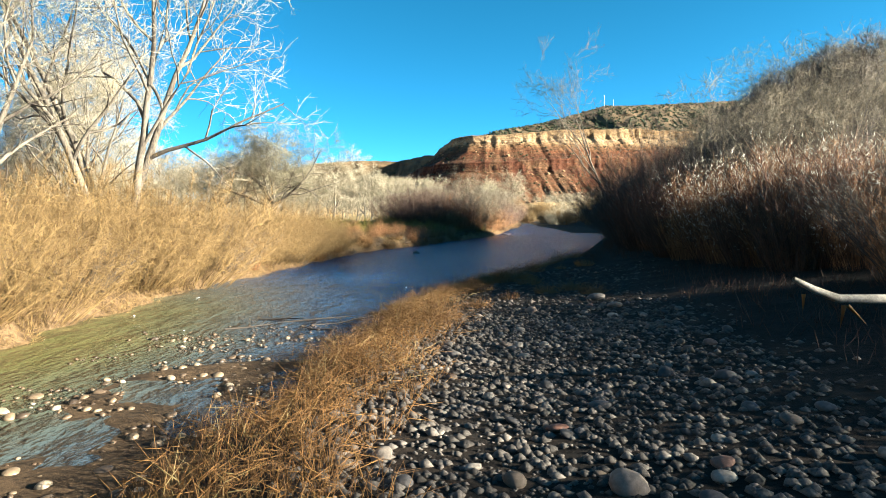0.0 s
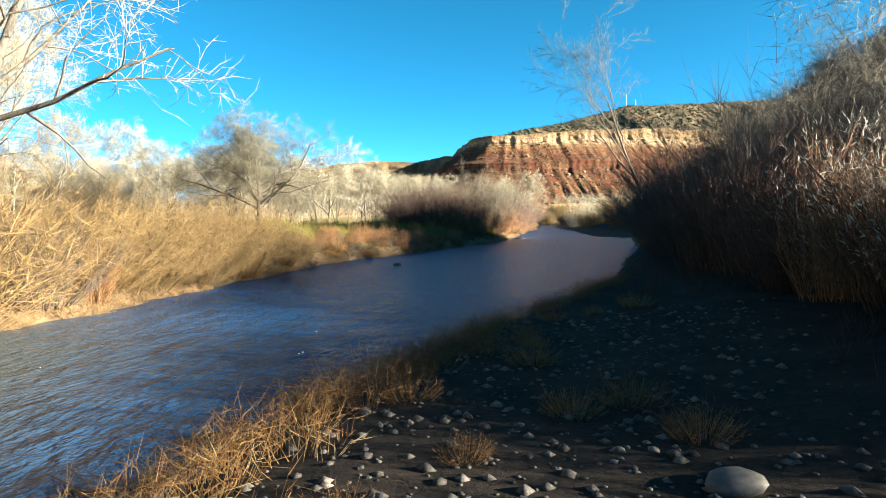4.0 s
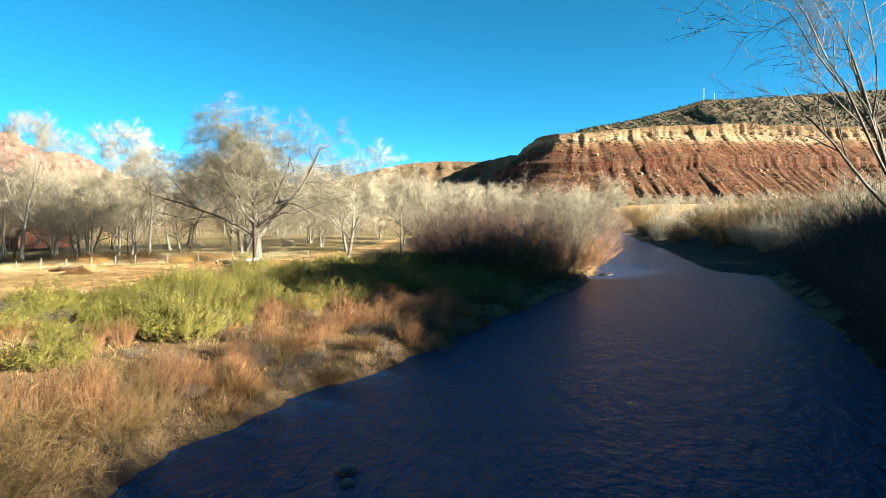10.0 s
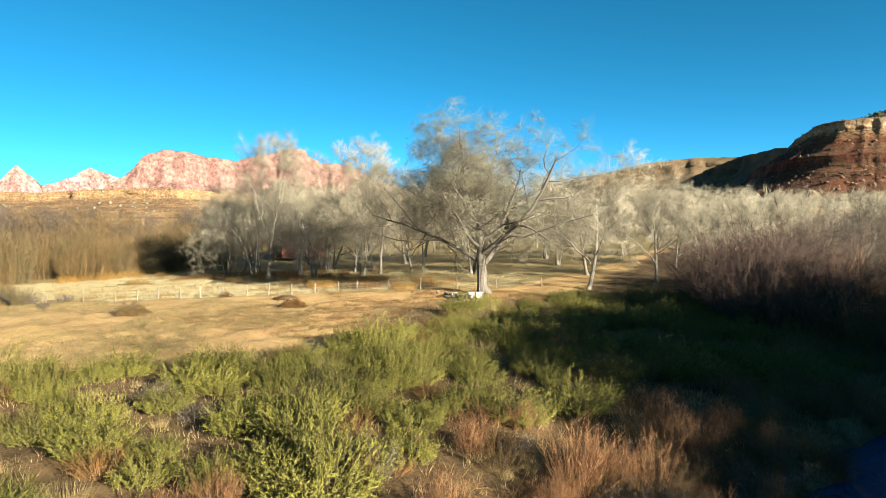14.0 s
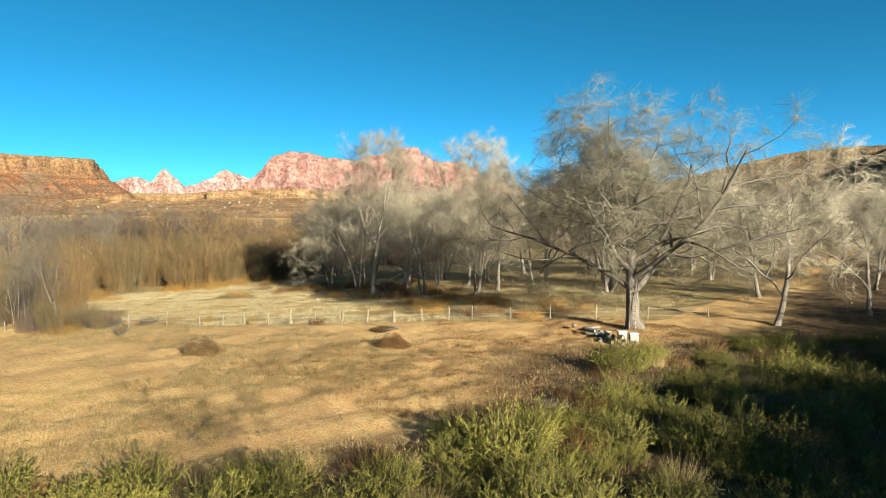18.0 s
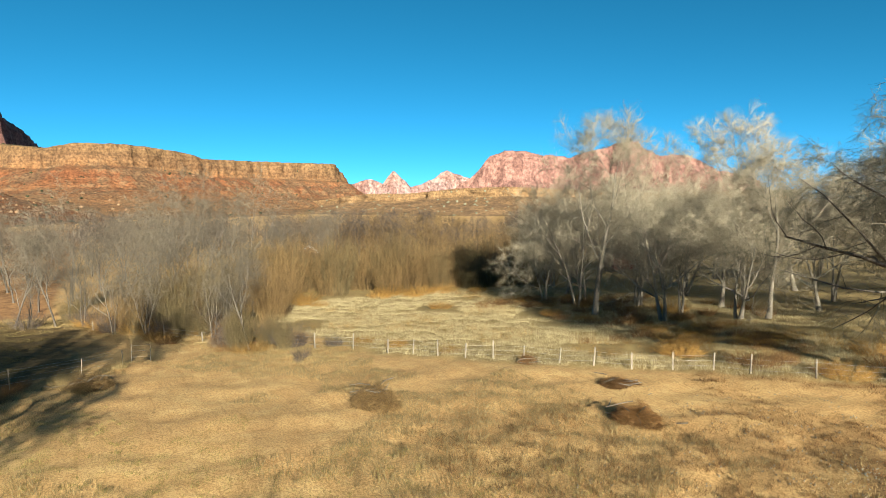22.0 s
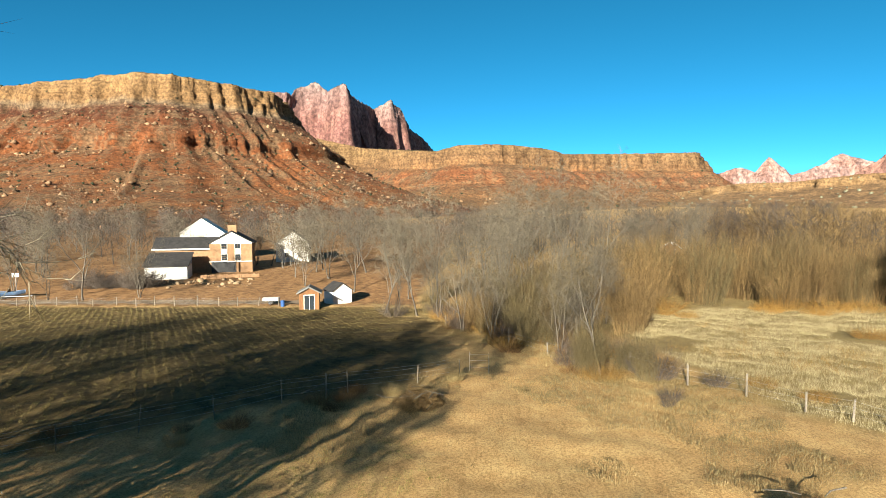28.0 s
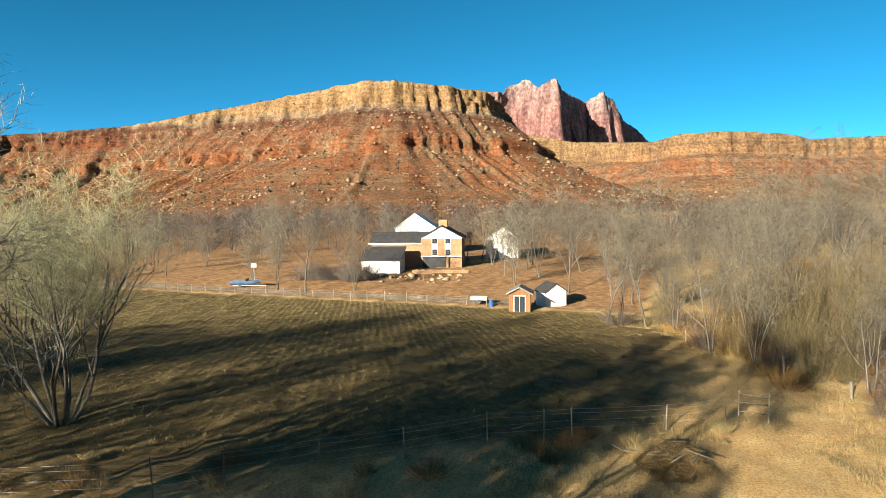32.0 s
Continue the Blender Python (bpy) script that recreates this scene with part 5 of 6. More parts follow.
for i, (x, y, L_, w) in enumerate(((-1.4, 23.2, 1.3, 0.4), (-1.0, 23.6, 1.0, 2.6), (-1.9, 21.4, 1.5, 0.1), (-4.2, 19.8, 2.4, 0.15), (-3.4, 19.4, 1.7, 0.5), (-5.4, 20.0, 1.6, -0.2), (-2.6, 20.4, 1.2, 0.9), (-6.0, 18.6, 1.4, 0.3), (-3.9, 18.3, 1.1, 2.9))):
    c, d = np.array([x, y, 0.05]), np.array([math.cos(w), math.sin(w), 0.06]) * L_ / 2
    stick = tagged(new("driftwood"), "dark wet driftwood stick stranded in shallow water", "driftwood")
    V, F = tubes([([c - d, c + rng2.normal(0, 0.06, 3), c + d], [0.035, 0.03, 0.012])], 6)
    link_mesh("stem", smooth(np_mesh("stem", V, F)), M_TWIGDARK, stick)
    k = rng2.uniform(-0.8, 0.8, 7)[:, None]
    for q in c + d * k:
        V, F = spikes([q], [q + rng2.normal(0, 1, 3) * (0.3, 0.3, 0.12)], [0.012])
        link_mesh("twig", np_mesh("twig", V, F), M_TWIGDARK, stick)
# scree, boulders and scrub on the slopes
def surface_points(ob_name, n, seed, zlo, zhi):
    """Random points on a rock mesh between two heights, away from sheer walls."""
    me = bpy.data.objects[ob_name].data
    rng = np.random.default_rng(seed)
    co = np.empty(len(me.vertices) * 3, np.float32)
    me.vertices.foreach_get("co", co)
    nr = np.empty(len(me.polygons) * 3, np.float32)
    me.polygons.foreach_get("normal", nr)
    ce = np.empty(len(me.polygons) * 3, np.float32)
    me.polygons.foreach_get("center", ce)
    ar = np.empty(len(me.polygons), np.float32)
    me.polygons.foreach_get("area", ar)
    ce, nr = ce.reshape(-1, 3), nr.reshape(-1, 3)
    w = ar * (ce[:, 2] > zlo) * (ce[:, 2] < zhi) * (np.abs(nr[:, 2]) > 0.45)
    k = rng.choice(len(ce), n, p=w / w.sum())
    return ce[k] + rng.normal(0, 1, (n, 3)) * (np.sqrt(ar[k]) * 0.3)[:, None] * (1, 1, 0), rng


def clumps(name, label, pts, rng, size, material, category="scrub", n=14):
    """Small spiky balls of scrub."""
    m = len(pts)
    k = np.repeat(np.arange(m), n)
    s_ = size * rng.uniform(0.6, 1.5, m)[k]
    d = unit(rng.normal(0, 1, (m * n, 3)) * (1, 1, 0.7) + (0, 0, 0.5))
    p0 = pts[k] - d * s_[:, None] * 0.2
    V, F = spikes(p0, p0 + d * s_[:, None], s_ * 0.45, 4)
    return tagged(link_mesh(name, np_mesh(name, V, F), material), label, category, kind="stuff")


def rubble(name, label, pts, rng, size, material):
    m = len(pts)
    oct_v = np.array([(1, 0, 0), (-1, 0, 0), (0, 1, 0), (0, -1, 0), (0, 0, 0.8), (0, 0, -0.6)], float)
    oct_f = np.array([(0, 2, 4), (2, 1, 4), (1, 3, 4), (3, 0, 4), (2, 0, 5), (1, 2, 5), (3, 1, 5), (0, 3, 5)])
    s_ = size * (0.3 + 1.7 * rng.random(m) ** 5) * (0.75 + 0.6 * fbm(pts[:, 0], pts[:, 1] + pts[:, 2], 3, 3, 0.03))
    a = rng.uniform(0, 6.28, m)
    v = oct_v[None] * s_[:, None, None] * rng.uniform(0.6, 1.3, (m, 6, 3))
    c, q = np.cos(a)[:, None], np.sin(a)[:, None]
    V = np.stack([v[..., 0] * c - v[..., 1] * q, v[..., 0] * q + v[..., 1] * c, v[..., 2]], -1) + pts[:, None]
    F = (np.arange(m)[:, None, None] * 6 + oct_f[None]).reshape(-1, 3)
    return tagged(link_mesh(name, np_mesh(name, V.reshape(-1, 3), F), material), label, "boulders", kind="stuff")


M_SLOPEROCK = mottled("slope_rock", (0.07, 0.04, 0.022), (0.2, 0.125, 0.07), 0.3, 0.95, 0.4, 0.2, None, True, island=0.5)
p, rng = surface_points("butte", 15000, 1, 8, 128)
rubble("butte_boulder", "tan and red boulders strewn down a slope", p, rng, 1.7, M_SLOPEROCK)
p, rng = surface_points("butte", 2600, 2, 8, 170)
clumps("butte_scrub", "dark green desert scrub on a butte", p, rng, 1.5, M_DARKGREEN)
p, rng = surface_points("long_mesa", 2200, 3, 8, 95)
rubble("mesa_boulder", "boulders on a red mesa slope", p, rng, 1.8, M_SLOPEROCK)
p, rng = surface_points("long_mesa", 520, 4, 8, 150)
clumps("mesa_scrub", "dark juniper scrub on a mesa", p, rng, 2.2, M_DARKGREEN)
p, rng = surface_points("east_cliff", 7000, 5, 8, 140)
rubble("cliff_boulder", "boulders on talus below a red cliff", p, rng, 2.2, M_SLOPEROCK)
p, rng = surface_points("east_cliff", 3000, 6, 8, 200)
clumps("cliff_scrub", "juniper scrub on a red cliff", p, rng, 2.3, M_DARKGREEN)
p, rng = surface_points("east_hill", 10000, 7, 60, 300)
clumps("hill_scrub", "dense juniper scrub on a hilltop", p, rng, 3.0, M_DARKGREEN)
p, rng = surface_points("low_ledge", 900, 8, 2, 60)
clumps("ledge_scrub", "grey-green scrub on a low ledge", p, rng, 2.0, M_SAGE)
p, rng = surface_points("far_north_hill", 500, 9, 30, 300)
clumps("far_scrub", "dark scrub on distant hills", p, rng, 4.0, M_DARKGREEN)


# ---- far woods: leafless trees massed along the valley ----
def woods(name, label, pts, rng, h, material, n=130, rk=0.0055):
    m = len(pts)
    k = np.repeat(np.arange(m), n)
    hh = (h * rng.uniform(0.6, 1.2, m))[k]
    a, q = rng.uniform(0, 6.28, m * n), np.sqrt(rng.random(m * n))
    zc = rng.uniform(0.12, 0.95, m * n)
    rad = 0.42 * np.sin(np.clip(zc * 1.05, 0, 1) * math.pi) ** 0.6 * q
    base = pts[k] + np.stack([np.cos(a) * rad * hh, np.sin(a) * rad * hh, zc * hh], 1)
    d = unit(np.stack([np.cos(a) * q * 0.8, np.sin(a) * q * 0.8, 0.7 + 0 * a], 1) + rng.normal(0, 0.35, (m * n, 3)))
    V1, F1 = spikes(base, base + d * (hh * 0.2)[:, None], hh * rk)
    t = pts + rng.normal(0, 0.2, (m, 3)) * (1, 1, 0)
    V2, F2 = spikes(t - (0, 0, 0.5), t + np.stack([rng.normal(0, 0.6, m), rng.normal(0, 0.6, m), h * 0.9 + 0 * t[:, 0]], 1), np.full(m, h * 0.016))
    return tagged(link_mesh(name, np_mesh(name, np.concatenate([V1, V2]), np.concatenate([F1, F2 + len(V1)])), material), label, "woods", kind="stuff")


def wood_spots(n, x0, x1, y0, y1, seed, keep=None):
    rng = np.random.default_rng(seed)
    x, y = rng.uniform(x0, x1, n), rng.uniform(y0, y1, n)
    if keep:
        m = keep(x, y)
        x, y = x[m], y[m]
    return np.stack([x, y, ground_z(x, y)], 1), rng


p, rng = wood_spots(620, -330, -165, -160, 230, 41, lambda x, y: ~((y > 0) & (y < 75) & (x > -205)))
woods("valley_woods", "massed bare grey trees along the valley floor", p, rng, 11, M_TWIGGREY)
p, rng = wood_spots(420, -260, -125, 140, 420, 42)
woods("north_woods", "massed bare brownish trees beyond the meadow", p, rng, 11, M_TWIGGOLD)
p, rng = wood_spots(640, -160, 110, 205, 860, 43, lambda x, y: x < left_edge(y) - 6)
woods("river_woods", "massed pale bare cottonwoods up the river", p, rng, 13, M_TWIG)
p, rng = wood_spots(620, 60, 420, 170, 900, 44, lambda x, y: x > right_edge(y) + 12)
woods("east_woods", "massed pale willows and bare trees across the river", p, rng, 11, M_TWIG)
p, rng = wood_spots(560, 22, 62, 41, 128, 45, lambda x, y: x > right_edge(y) + 14)
woods("hillside_woods", "tangled bare hillside trees, darkened in colour for shade", p, rng, 6.4, M_TWIGDARK, 240, 0.008)




# ---- timber, fences, buildings ----
M_GREYWOOD = mottled("weathered_wood", (0.0749, 0.0608, 0.0468), (0.215, 0.187, 0.15), 7, 0.9, 0.6, 0.01, (1, 1, 0.15), per_object=0.2)
M_WOOD = mottled("cedar_boards", (0.0842, 0.0351, 0.0131), (0.168, 0.0796, 0.0304), 6, 0.8, 0.4, 0.01, (1, 1, 0.2))
M_WHITE = mottled("white_paint", (0.455, 0.449, 0.428), (0.566, 0.559, 0.538), 3, 0.6, 0.15, 0.01)
M_BRICK = mottled("tan_brick", (0.159, 0.0889, 0.0468), (0.225, 0.136, 0.0749), 6, 0.9, 0.4, 0.02)
M_ROOF = mottled("dark_shingle", (0.0117, 0.0112, 0.0122), (0.0328, 0.0304, 0.0304), 5, 0.9, 0.5, 0.02)
M_GREYROOF = mottled("grey_shingle", (0.0702, 0.0702, 0.0655), (0.154, 0.15, 0.14), 5, 0.85, 0.5, 0.02)
M_TIN = mottled("tin_roof", (0.276, 0.29, 0.304), (0.414, 0.428, 0.442), 3, 0.4, 0.2, 0.01)
M_DARK = mottled("shade_and_tyre_black", (0.012, 0.012, 0.014), (0.03, 0.03, 0.032), 3, 0.6, 0.1)
M_METAL = mat("grey_steel", (0.3, 0.3, 0.31), 0.45)[0]
M_METAL.node_tree.nodes["Principled BSDF"].inputs["Metallic"].default_value = 0.7
m_glass = mat("window_glass", (0.02, 0.025, 0.03), 0.08, 0.6)[0]
M_BLUE = mottled("blue_plastic", (0.014, 0.0468, 0.15), (0.0234, 0.0749, 0.211), 3, 0.4, 0.1)
M_REDWALL = mottled("red_siding", (0.0749, 0.0234, 0.014), (0.131, 0.0421, 0.0281), 4, 0.85, 0.3, 0.01)


def box(bm, x0, x1, y0, y1, z0, z1):
    v = [bm.verts.new((x, y, z)) for z in (z0, z1) for x, y in ((x0, y0), (x1, y0), (x1, y1), (x0, y1))]
    for q in ((3, 2, 1, 0), (4, 5, 6, 7), (0, 1, 5, 4), (1, 2, 6, 5), (2, 3, 7, 6), (3, 0, 4, 7)):
        bm.faces.new([v[i] for i in q])


def boxes(*rows, bevel=0.0):
    bm = bmesh.new()
    for r in rows:
        box(bm, *r)
    if bevel:
        bmesh.ops.bevel(bm, geom=bm.edges[:], offset=bevel, segments=1, affect="EDGES")
    return bm


def gable_wall(x0, x1, y, t, z0, ze, zr):
    """A wall with a gable top, lying along x."""
    bm = bmesh.new()
    xm = (x0 + x1) / 2
    ring = [(x0, z0), (x1, z0), (x1, ze), (xm, zr), (x0, ze)]
    a = [bm.verts.new((x, y, z)) for x, z in ring]
    c = [bm.verts.new((x, y + t, z)) for x, z in ring]
    bm.faces.new(a)
    bm.faces.new(c[::-1])
    for i in range(5):
        j = (i + 1) % 5
        bm.faces.new((a[j], a[i], c[i], c[j]))
    return bm


def roof_slab(p, q, r, s, t=0.18):
    """A slab on four corners, thickened downwards."""
    bm = bmesh.new()
    a = [bm.verts.new(v) for v in (p, q, r, s)]
    c = [bm.verts.new((v[0], v[1], v[2] - t)) for v in (p, q, r, s)]
    bm.faces.new(a)
    bm.faces.new(c[::-1])
    for i in range(4):
        j = (i + 1) % 4
        bm.faces.new((a[i], c[i], c[j], a[j]))
    return bm


def gable_roof(root, x0, x1, y0, y1, ze, zr, over, material):
    """Two slabs; the ridge lies along y."""
    xm = (x0 + x1) / 2
    k = (zr - ze) / (xm - x0)
    part("roof_slope", roof_slab((x0 - over, y0 - over, ze - over * k + 0.15), (xm, y0 - over, zr + 0.15), (xm, y1 + over, zr + 0.15), (x0 - over, y1 + over, ze - over * k + 0.15)), material, root)
    part("roof_slope", roof_slab((xm, y0 - over, zr + 0.15), (x1 + over, y0 - over, ze - over * k + 0.15), (x1 + over, y1 + over, ze - over * k + 0.15), (xm, y1 + over, zr + 0.15)), material, root)


def window(root, x, z, w, h, y, panes=(2, 3), frame_m=None):
    """A window in a wall whose outside faces -y."""
    fr = part("window", boxes((x - w / 2 - 0.07, x + w / 2 + 0.07, y - 0.07, y + 0.03, z - 0.09, z), (x - w / 2 - 0.07, x + w / 2 + 0.07, y - 0.05, y + 0.03, z + h, z + h + 0.07),
                              (x - w / 2 - 0.07, x - w / 2, y - 0.05, y + 0.03, z, z + h), (x + w / 2, x + w / 2 + 0.07, y - 0.05, y + 0.03, z, z + h)), frame_m or M_WHITE, root, "white-painted window frame")
    pw, ph = w / panes[0], h / panes[1]
    for i in range(panes[0]):
        for j in range(panes[1]):
            part("pane", boxes((x - w / 2 + i * pw + 0.02, x - w / 2 + (i + 1) * pw - 0.02, y - 0.02, y - 0.004, z + j * ph + 0.02, z + (j + 1) * ph - 0.02)), m_glass, fr)
    return fr


def post_mesh(seed, h=1.3, r=0.07):
    rng = np.random.default_rng(seed)
    bm = bmesh.new()
    bmesh.ops.create_cone(bm, cap_ends=True, segments=8, radius1=r, radius2=r * 0.85, depth=h + 0.3, matrix=Matrix.Translation((0, 0, (h - 0.3) / 2)))
    for v in bm.verts:
        v.co.x += rng.normal(0, r * 0.12)
        v.co.y += rng.normal(0, r * 0.12)
        if v.co.z > 0.5:
            v.co.z += rng.normal(0, 0.04)
    me = bpy.data.meshes.new("post")
    bm.to_mesh(me)
    bm.free()
    me.materials.append(M_GREYWOOD)
    return me


POSTS = [post_mesh(i) for i in range(4)]
THIN = [post_mesh(9 + i, 1.35, 0.035) for i in range(2)]


def fence(name, label, spots, wires=(0.35, 0.7, 1.05), meshes=POSTS, sag=0.03, lean=0.05):
    root = tagged(new(name), label, "fence")
    tops = []
    for i, (x, y) in enumerate(spots):
        ob = new("post", meshes[i % len(meshes)])
        z = gz(x, y)
        ob.matrix_basis = Matrix.LocRotScale((x, y, z), Euler((rnd.gauss(0, lean), rnd.gauss(0, lean), rnd.random() * 6)), (1, 1, rnd.uniform(0.85, 1.12)))
        ob.parent = root
        tops.append(Vector((x, y, z)))
    for h in wires:
        pts = []
        for a, c in zip(tops, tops[1:]):
            pts += [a.lerp(c, k / 4) + Vector((0, 0, h - sag * 4 * (k / 4) * (1 - k / 4))) for k in range(4)]
        V, F = tubes([(pts, [0.006] * len(pts))], 3)
        link_mesh("wire", np_mesh("wire", V, F), M_METAL, root)
    return root


def along(a, c, n, wob=0.25):
    return [(a[0] + (c[0] - a[0]) * i / n + rnd.uniform(-wob, wob), a[1] + (c[1] - a[1]) * i / n + rnd.uniform(-wob, wob)) for i in range(n + 1)]


fence("pasture_fence", "line of weathered grey wooden posts with wire", [(-30, 131), (-34.5, 127), (-38.5, 124), (-42, 121), (-45, 118.5), (-48, 116.1), (-49.9, 114.8), (-51.5, 112.6), (-53.2, 110.4), (-55.4, 108.9), (-57.3, 107.3), (-60.2, 106.2), (-62.0, 104.6), (-63.4, 102.9), (-65.2, 101.4), (-67.6, 100.4), (-69.6, 99), (-72.5, 97), (-75.5, 94.5), (-79, 91.5), (-82.5, 88.5), (-86, 86.5), (-91, 83.5), (-97, 81), (-104, 77)])
fence("wire_fence", "wire fence on thin posts beside a crop field", [(-55, 50.5), (-59.5, 59.5), (-61.5, 61), (-64.2, 63.4), (-66.8, 66.2), (-69.7, 69), (-72.3, 72.4), (-75.5, 76.5), (-77.6, 79.3)], (0.4, 0.75, 1.1, 1.3), THIN)
fence("roadside_fence", "long wooden post fence beside a dirt lane", along((-121.5, -22), (-121, 52), 24), (0.4, 0.8, 1.1), POSTS, 0.02, 0.03)
WHITEPOST = post_mesh(33, 1.55, 0.06)
corner_post = tagged(new("brace_post"), "pale weathered corner post with a slanting brace", "post")
ob = link_mesh("post", WHITEPOST, None, corner_post)
V, F = tubes([([(0, 0, 1.0), (-0.5, -0.9, 0.5), (-1.0, -1.9, 0.0)], [0.04, 0.04, 0.045])], 6)
link_mesh("brace", np_mesh("brace", V, F), M_GREYWOOD, corner_post)
corner_post.matrix_basis = pose(-71.2, 71.3, gz(-71.2, 71.3))

gate = tagged(new("field_gate"), "wire gate of thin poles between two grey posts", "gate")
g0, g1 = Vector((-79.2, 80.0, 0)), Vector((-78.9, 81.4, 0))
gzz = gz(-79, 80.5)
for p in (g0, g1):
    o = new("post", POSTS[1])
    o.matrix_basis = Matrix.LocRotScale((p.x, p.y, gzz), None, (0.4, 0.4, 1.05))
    o.parent = gate
for h in (0.25, 0.75, 1.2):
    V, F = tubes([([(g0.x, g0.y, gzz + h), (g1.x, g1.y, gzz + h + 0.03)], [0.018, 0.018])], 6)
    link_mesh("rail", np_mesh("rail", V, F), M_BARK, gate)


# ---- houses: built facing -y, x to the right as seen from the front ----
def facing(root, x, y, az, z=None):
    """Stands a building at (x, y) with its front turned to the azimuth az (degrees from +x)."""
    root.matrix_basis = pose(x, y, gz(x, y) - 0.1 if z is None else z, 0, 0, az + 90)
    return root


house = tagged(new("brick_house"), "tan brick house with a dark roof and tall gable windows", "house")
part("gable_front", gable_wall(-4.2, 4.2, 0, 0.3, 0, 6.3, 8.6), M_BRICK, house)
part("side_wall", boxes((-4.2, -3.9, 0.3, 9, 0, 6.3)), M_BRICK, house)
part("side_wall", boxes((3.9, 4.2, 0.3, 9, 0, 6.3)), M_BRICK, house)
part("back_wall", gable_wall(-4.2, 4.2, 9, 0.3, 0, 6.3, 8.6), M_BRICK, house)
gable_roof(house, -4.2, 4.2, 0, 9.3, 6.3, 8.6, 0.45, M_ROOF)
part("gable_trim", gable_wall(-4.25, 4.25, -0.06, 0.05, 6.05, 6.35, 8.65), M_WHITE, house, "white-painted gable trim")
for wx in (-1.35, 1.35):
    window(house, wx, 5.0, 1.1, 1.6, 0)
    part("window_panel", boxes((wx - 0.6, wx + 0.6, -0.05, 0.02, 3.9, 4.85)), M_WHITE, house, "white panel between windows")
    window(house, wx, 2.6, 1.1, 1.25, 0)
# Flat dark panel on the wall paints the shade inside the carport.
part("carport_shade_panel", boxes((-3.9, 1.0, -0.03, -0.005, 0.1, 2.3)), M_DARK, house, "flat dark panel in place of a shaded opening")
part("porch_pillar", boxes((1.0, 1.5, -0.5, -0.02, 0, 2.3), bevel=0.02), M_BRICK, house)
part("balcony_ledge", boxes((-4.2, 4.2, -0.55, -0.02, 2.3, 2.45)), M_WHITE, house)
part("wing_wall", boxes((-15, -4.2, 2.0, 2.3, 0, 5.2)), M_BRICK, house)
part("wing_end", boxes((-15, -14.7, 2.3, 9, 0, 5.2)), M_BRICK, house)
part("wing_back", boxes((-14.7, -4.2, 8.7, 9, 0, 5.2)), M_BRICK, house)
part("wing_roof", roof_slab((-15.5, 1.4, 5.1), (-3.0, 1.4, 5.1), (-3.0, 5.6, 7.4), (-15.5, 5.6, 7.4)), M_ROOF, house)
part("wing_roof", roof_slab((-15.5, 5.6, 7.4), (-3.0, 5.6, 7.4), (-3.0, 9.6, 5.1), (-15.5, 9.6, 5.1)), M_ROOF, house)
part("fascia", boxes((-15.5, -4.3, 1.35, 1.42, 4.85, 5.12)), M_WHITE, house)
part("chimney", boxes((-0.9, 0.9, 3.6, 4.8, 7.5, 9.9), bevel=0.04), M_BRICK, house)
facing(house, -158.5, 29.5, 17)

garage = tagged(new("garage"), "low garage with a dark roof and whitewashed walls", "garage")
part("front_wall", boxes((-3.8, 3.8, 0, 0.25, 0, 2.7)), M_WHITE, garage)
part("back_wall", boxes((-3.8, 3.8, 5.75, 6, 0, 4.2)), M_WHITE, garage)
for sx in (-3.8, 3.55):
    part("side_wall", boxes((sx, sx + 0.25, 0.25, 5.75, 0, 2.7)), M_WHITE, garage)
part("roof", roof_slab((-4.2, -0.5, 2.7), (4.2, -0.5, 2.7), (4.2, 6.2, 5.0), (-4.2, 6.2, 5.0)), M_ROOF, garage)
part("garage_door", boxes((-2.8, -0.2, -0.04, -0.005, 0.05, 2.2)), M_WHITE, garage)
part("garage_door", boxes((0.2, 2.8, -0.04, -0.005, 0.05, 2.2)), M_WHITE, garage)
facing(garage, -148.0, 21.0, 17)
terrace = tagged(new("terrace_wall"), "low red stone terrace wall before a house", "wall")
for i in range(26):
    part("block", boxes((i * 0.42 - 5.4, i * 0.42 - 5.0, 0, 0.4, 0, 0.75 + 0.06 * (i % 3)), bevel=0.03), M_BRICK, terrace)
facing(terrace, -150.5, 32.5, 17)


def plain_house(label, w, d, ze, zr, wall, roof, x, y, az, z=None, wins=((-1.5, 1.2), (1.5, 1.2))):
    root = tagged(new("farmhouse"), label, "house")
    part("gable_front", gable_wall(-w / 2, w / 2, 0, 0.2, 0, ze, zr), wall, root)
    part("back_wall", gable_wall(-w / 2, w / 2, d, 0.2, 0, ze, zr), wall, root)
    part("side_wall", boxes((-w / 2, -w / 2 + 0.2, 0.2, d, 0, ze)), wall, root)
    part("side_wall", boxes((w / 2 - 0.2, w / 2, 0.2, d, 0, ze)), wall, root)
    gable_roof(root, -w / 2, w / 2, 0, d, ze, zr, 0.35, roof)
    for wx, wz in wins:
        window(root, wx, wz, 0.9, 1.2, 0, (1, 2))
    return facing(root, x, y, az, z)


plain_house("white two-storey house with a steep white gable", 10, 9, 7.2, 10.6, M_WHITE, M_WHITE, -181, 13, 17, wins=((-2, 1.3), (2, 1.3), (-2, 4.4), (2, 4.4)))
plain_house("white house half hidden behind bare trees", 8, 9, 4.6, 7.4, M_WHITE, M_GREYROOF, -180, 36, 14)
plain_house("small cabin with a shiny tin roof", 5, 7, 2.6, 4.3, M_WOOD, M_TIN, -197, 131, -20, 1.2)
plain_house("dark red house behind the grove", 12, 9, 3.2, 6.2, M_REDWALL, M_REDWALL, -122, 186, -30, 0.9)

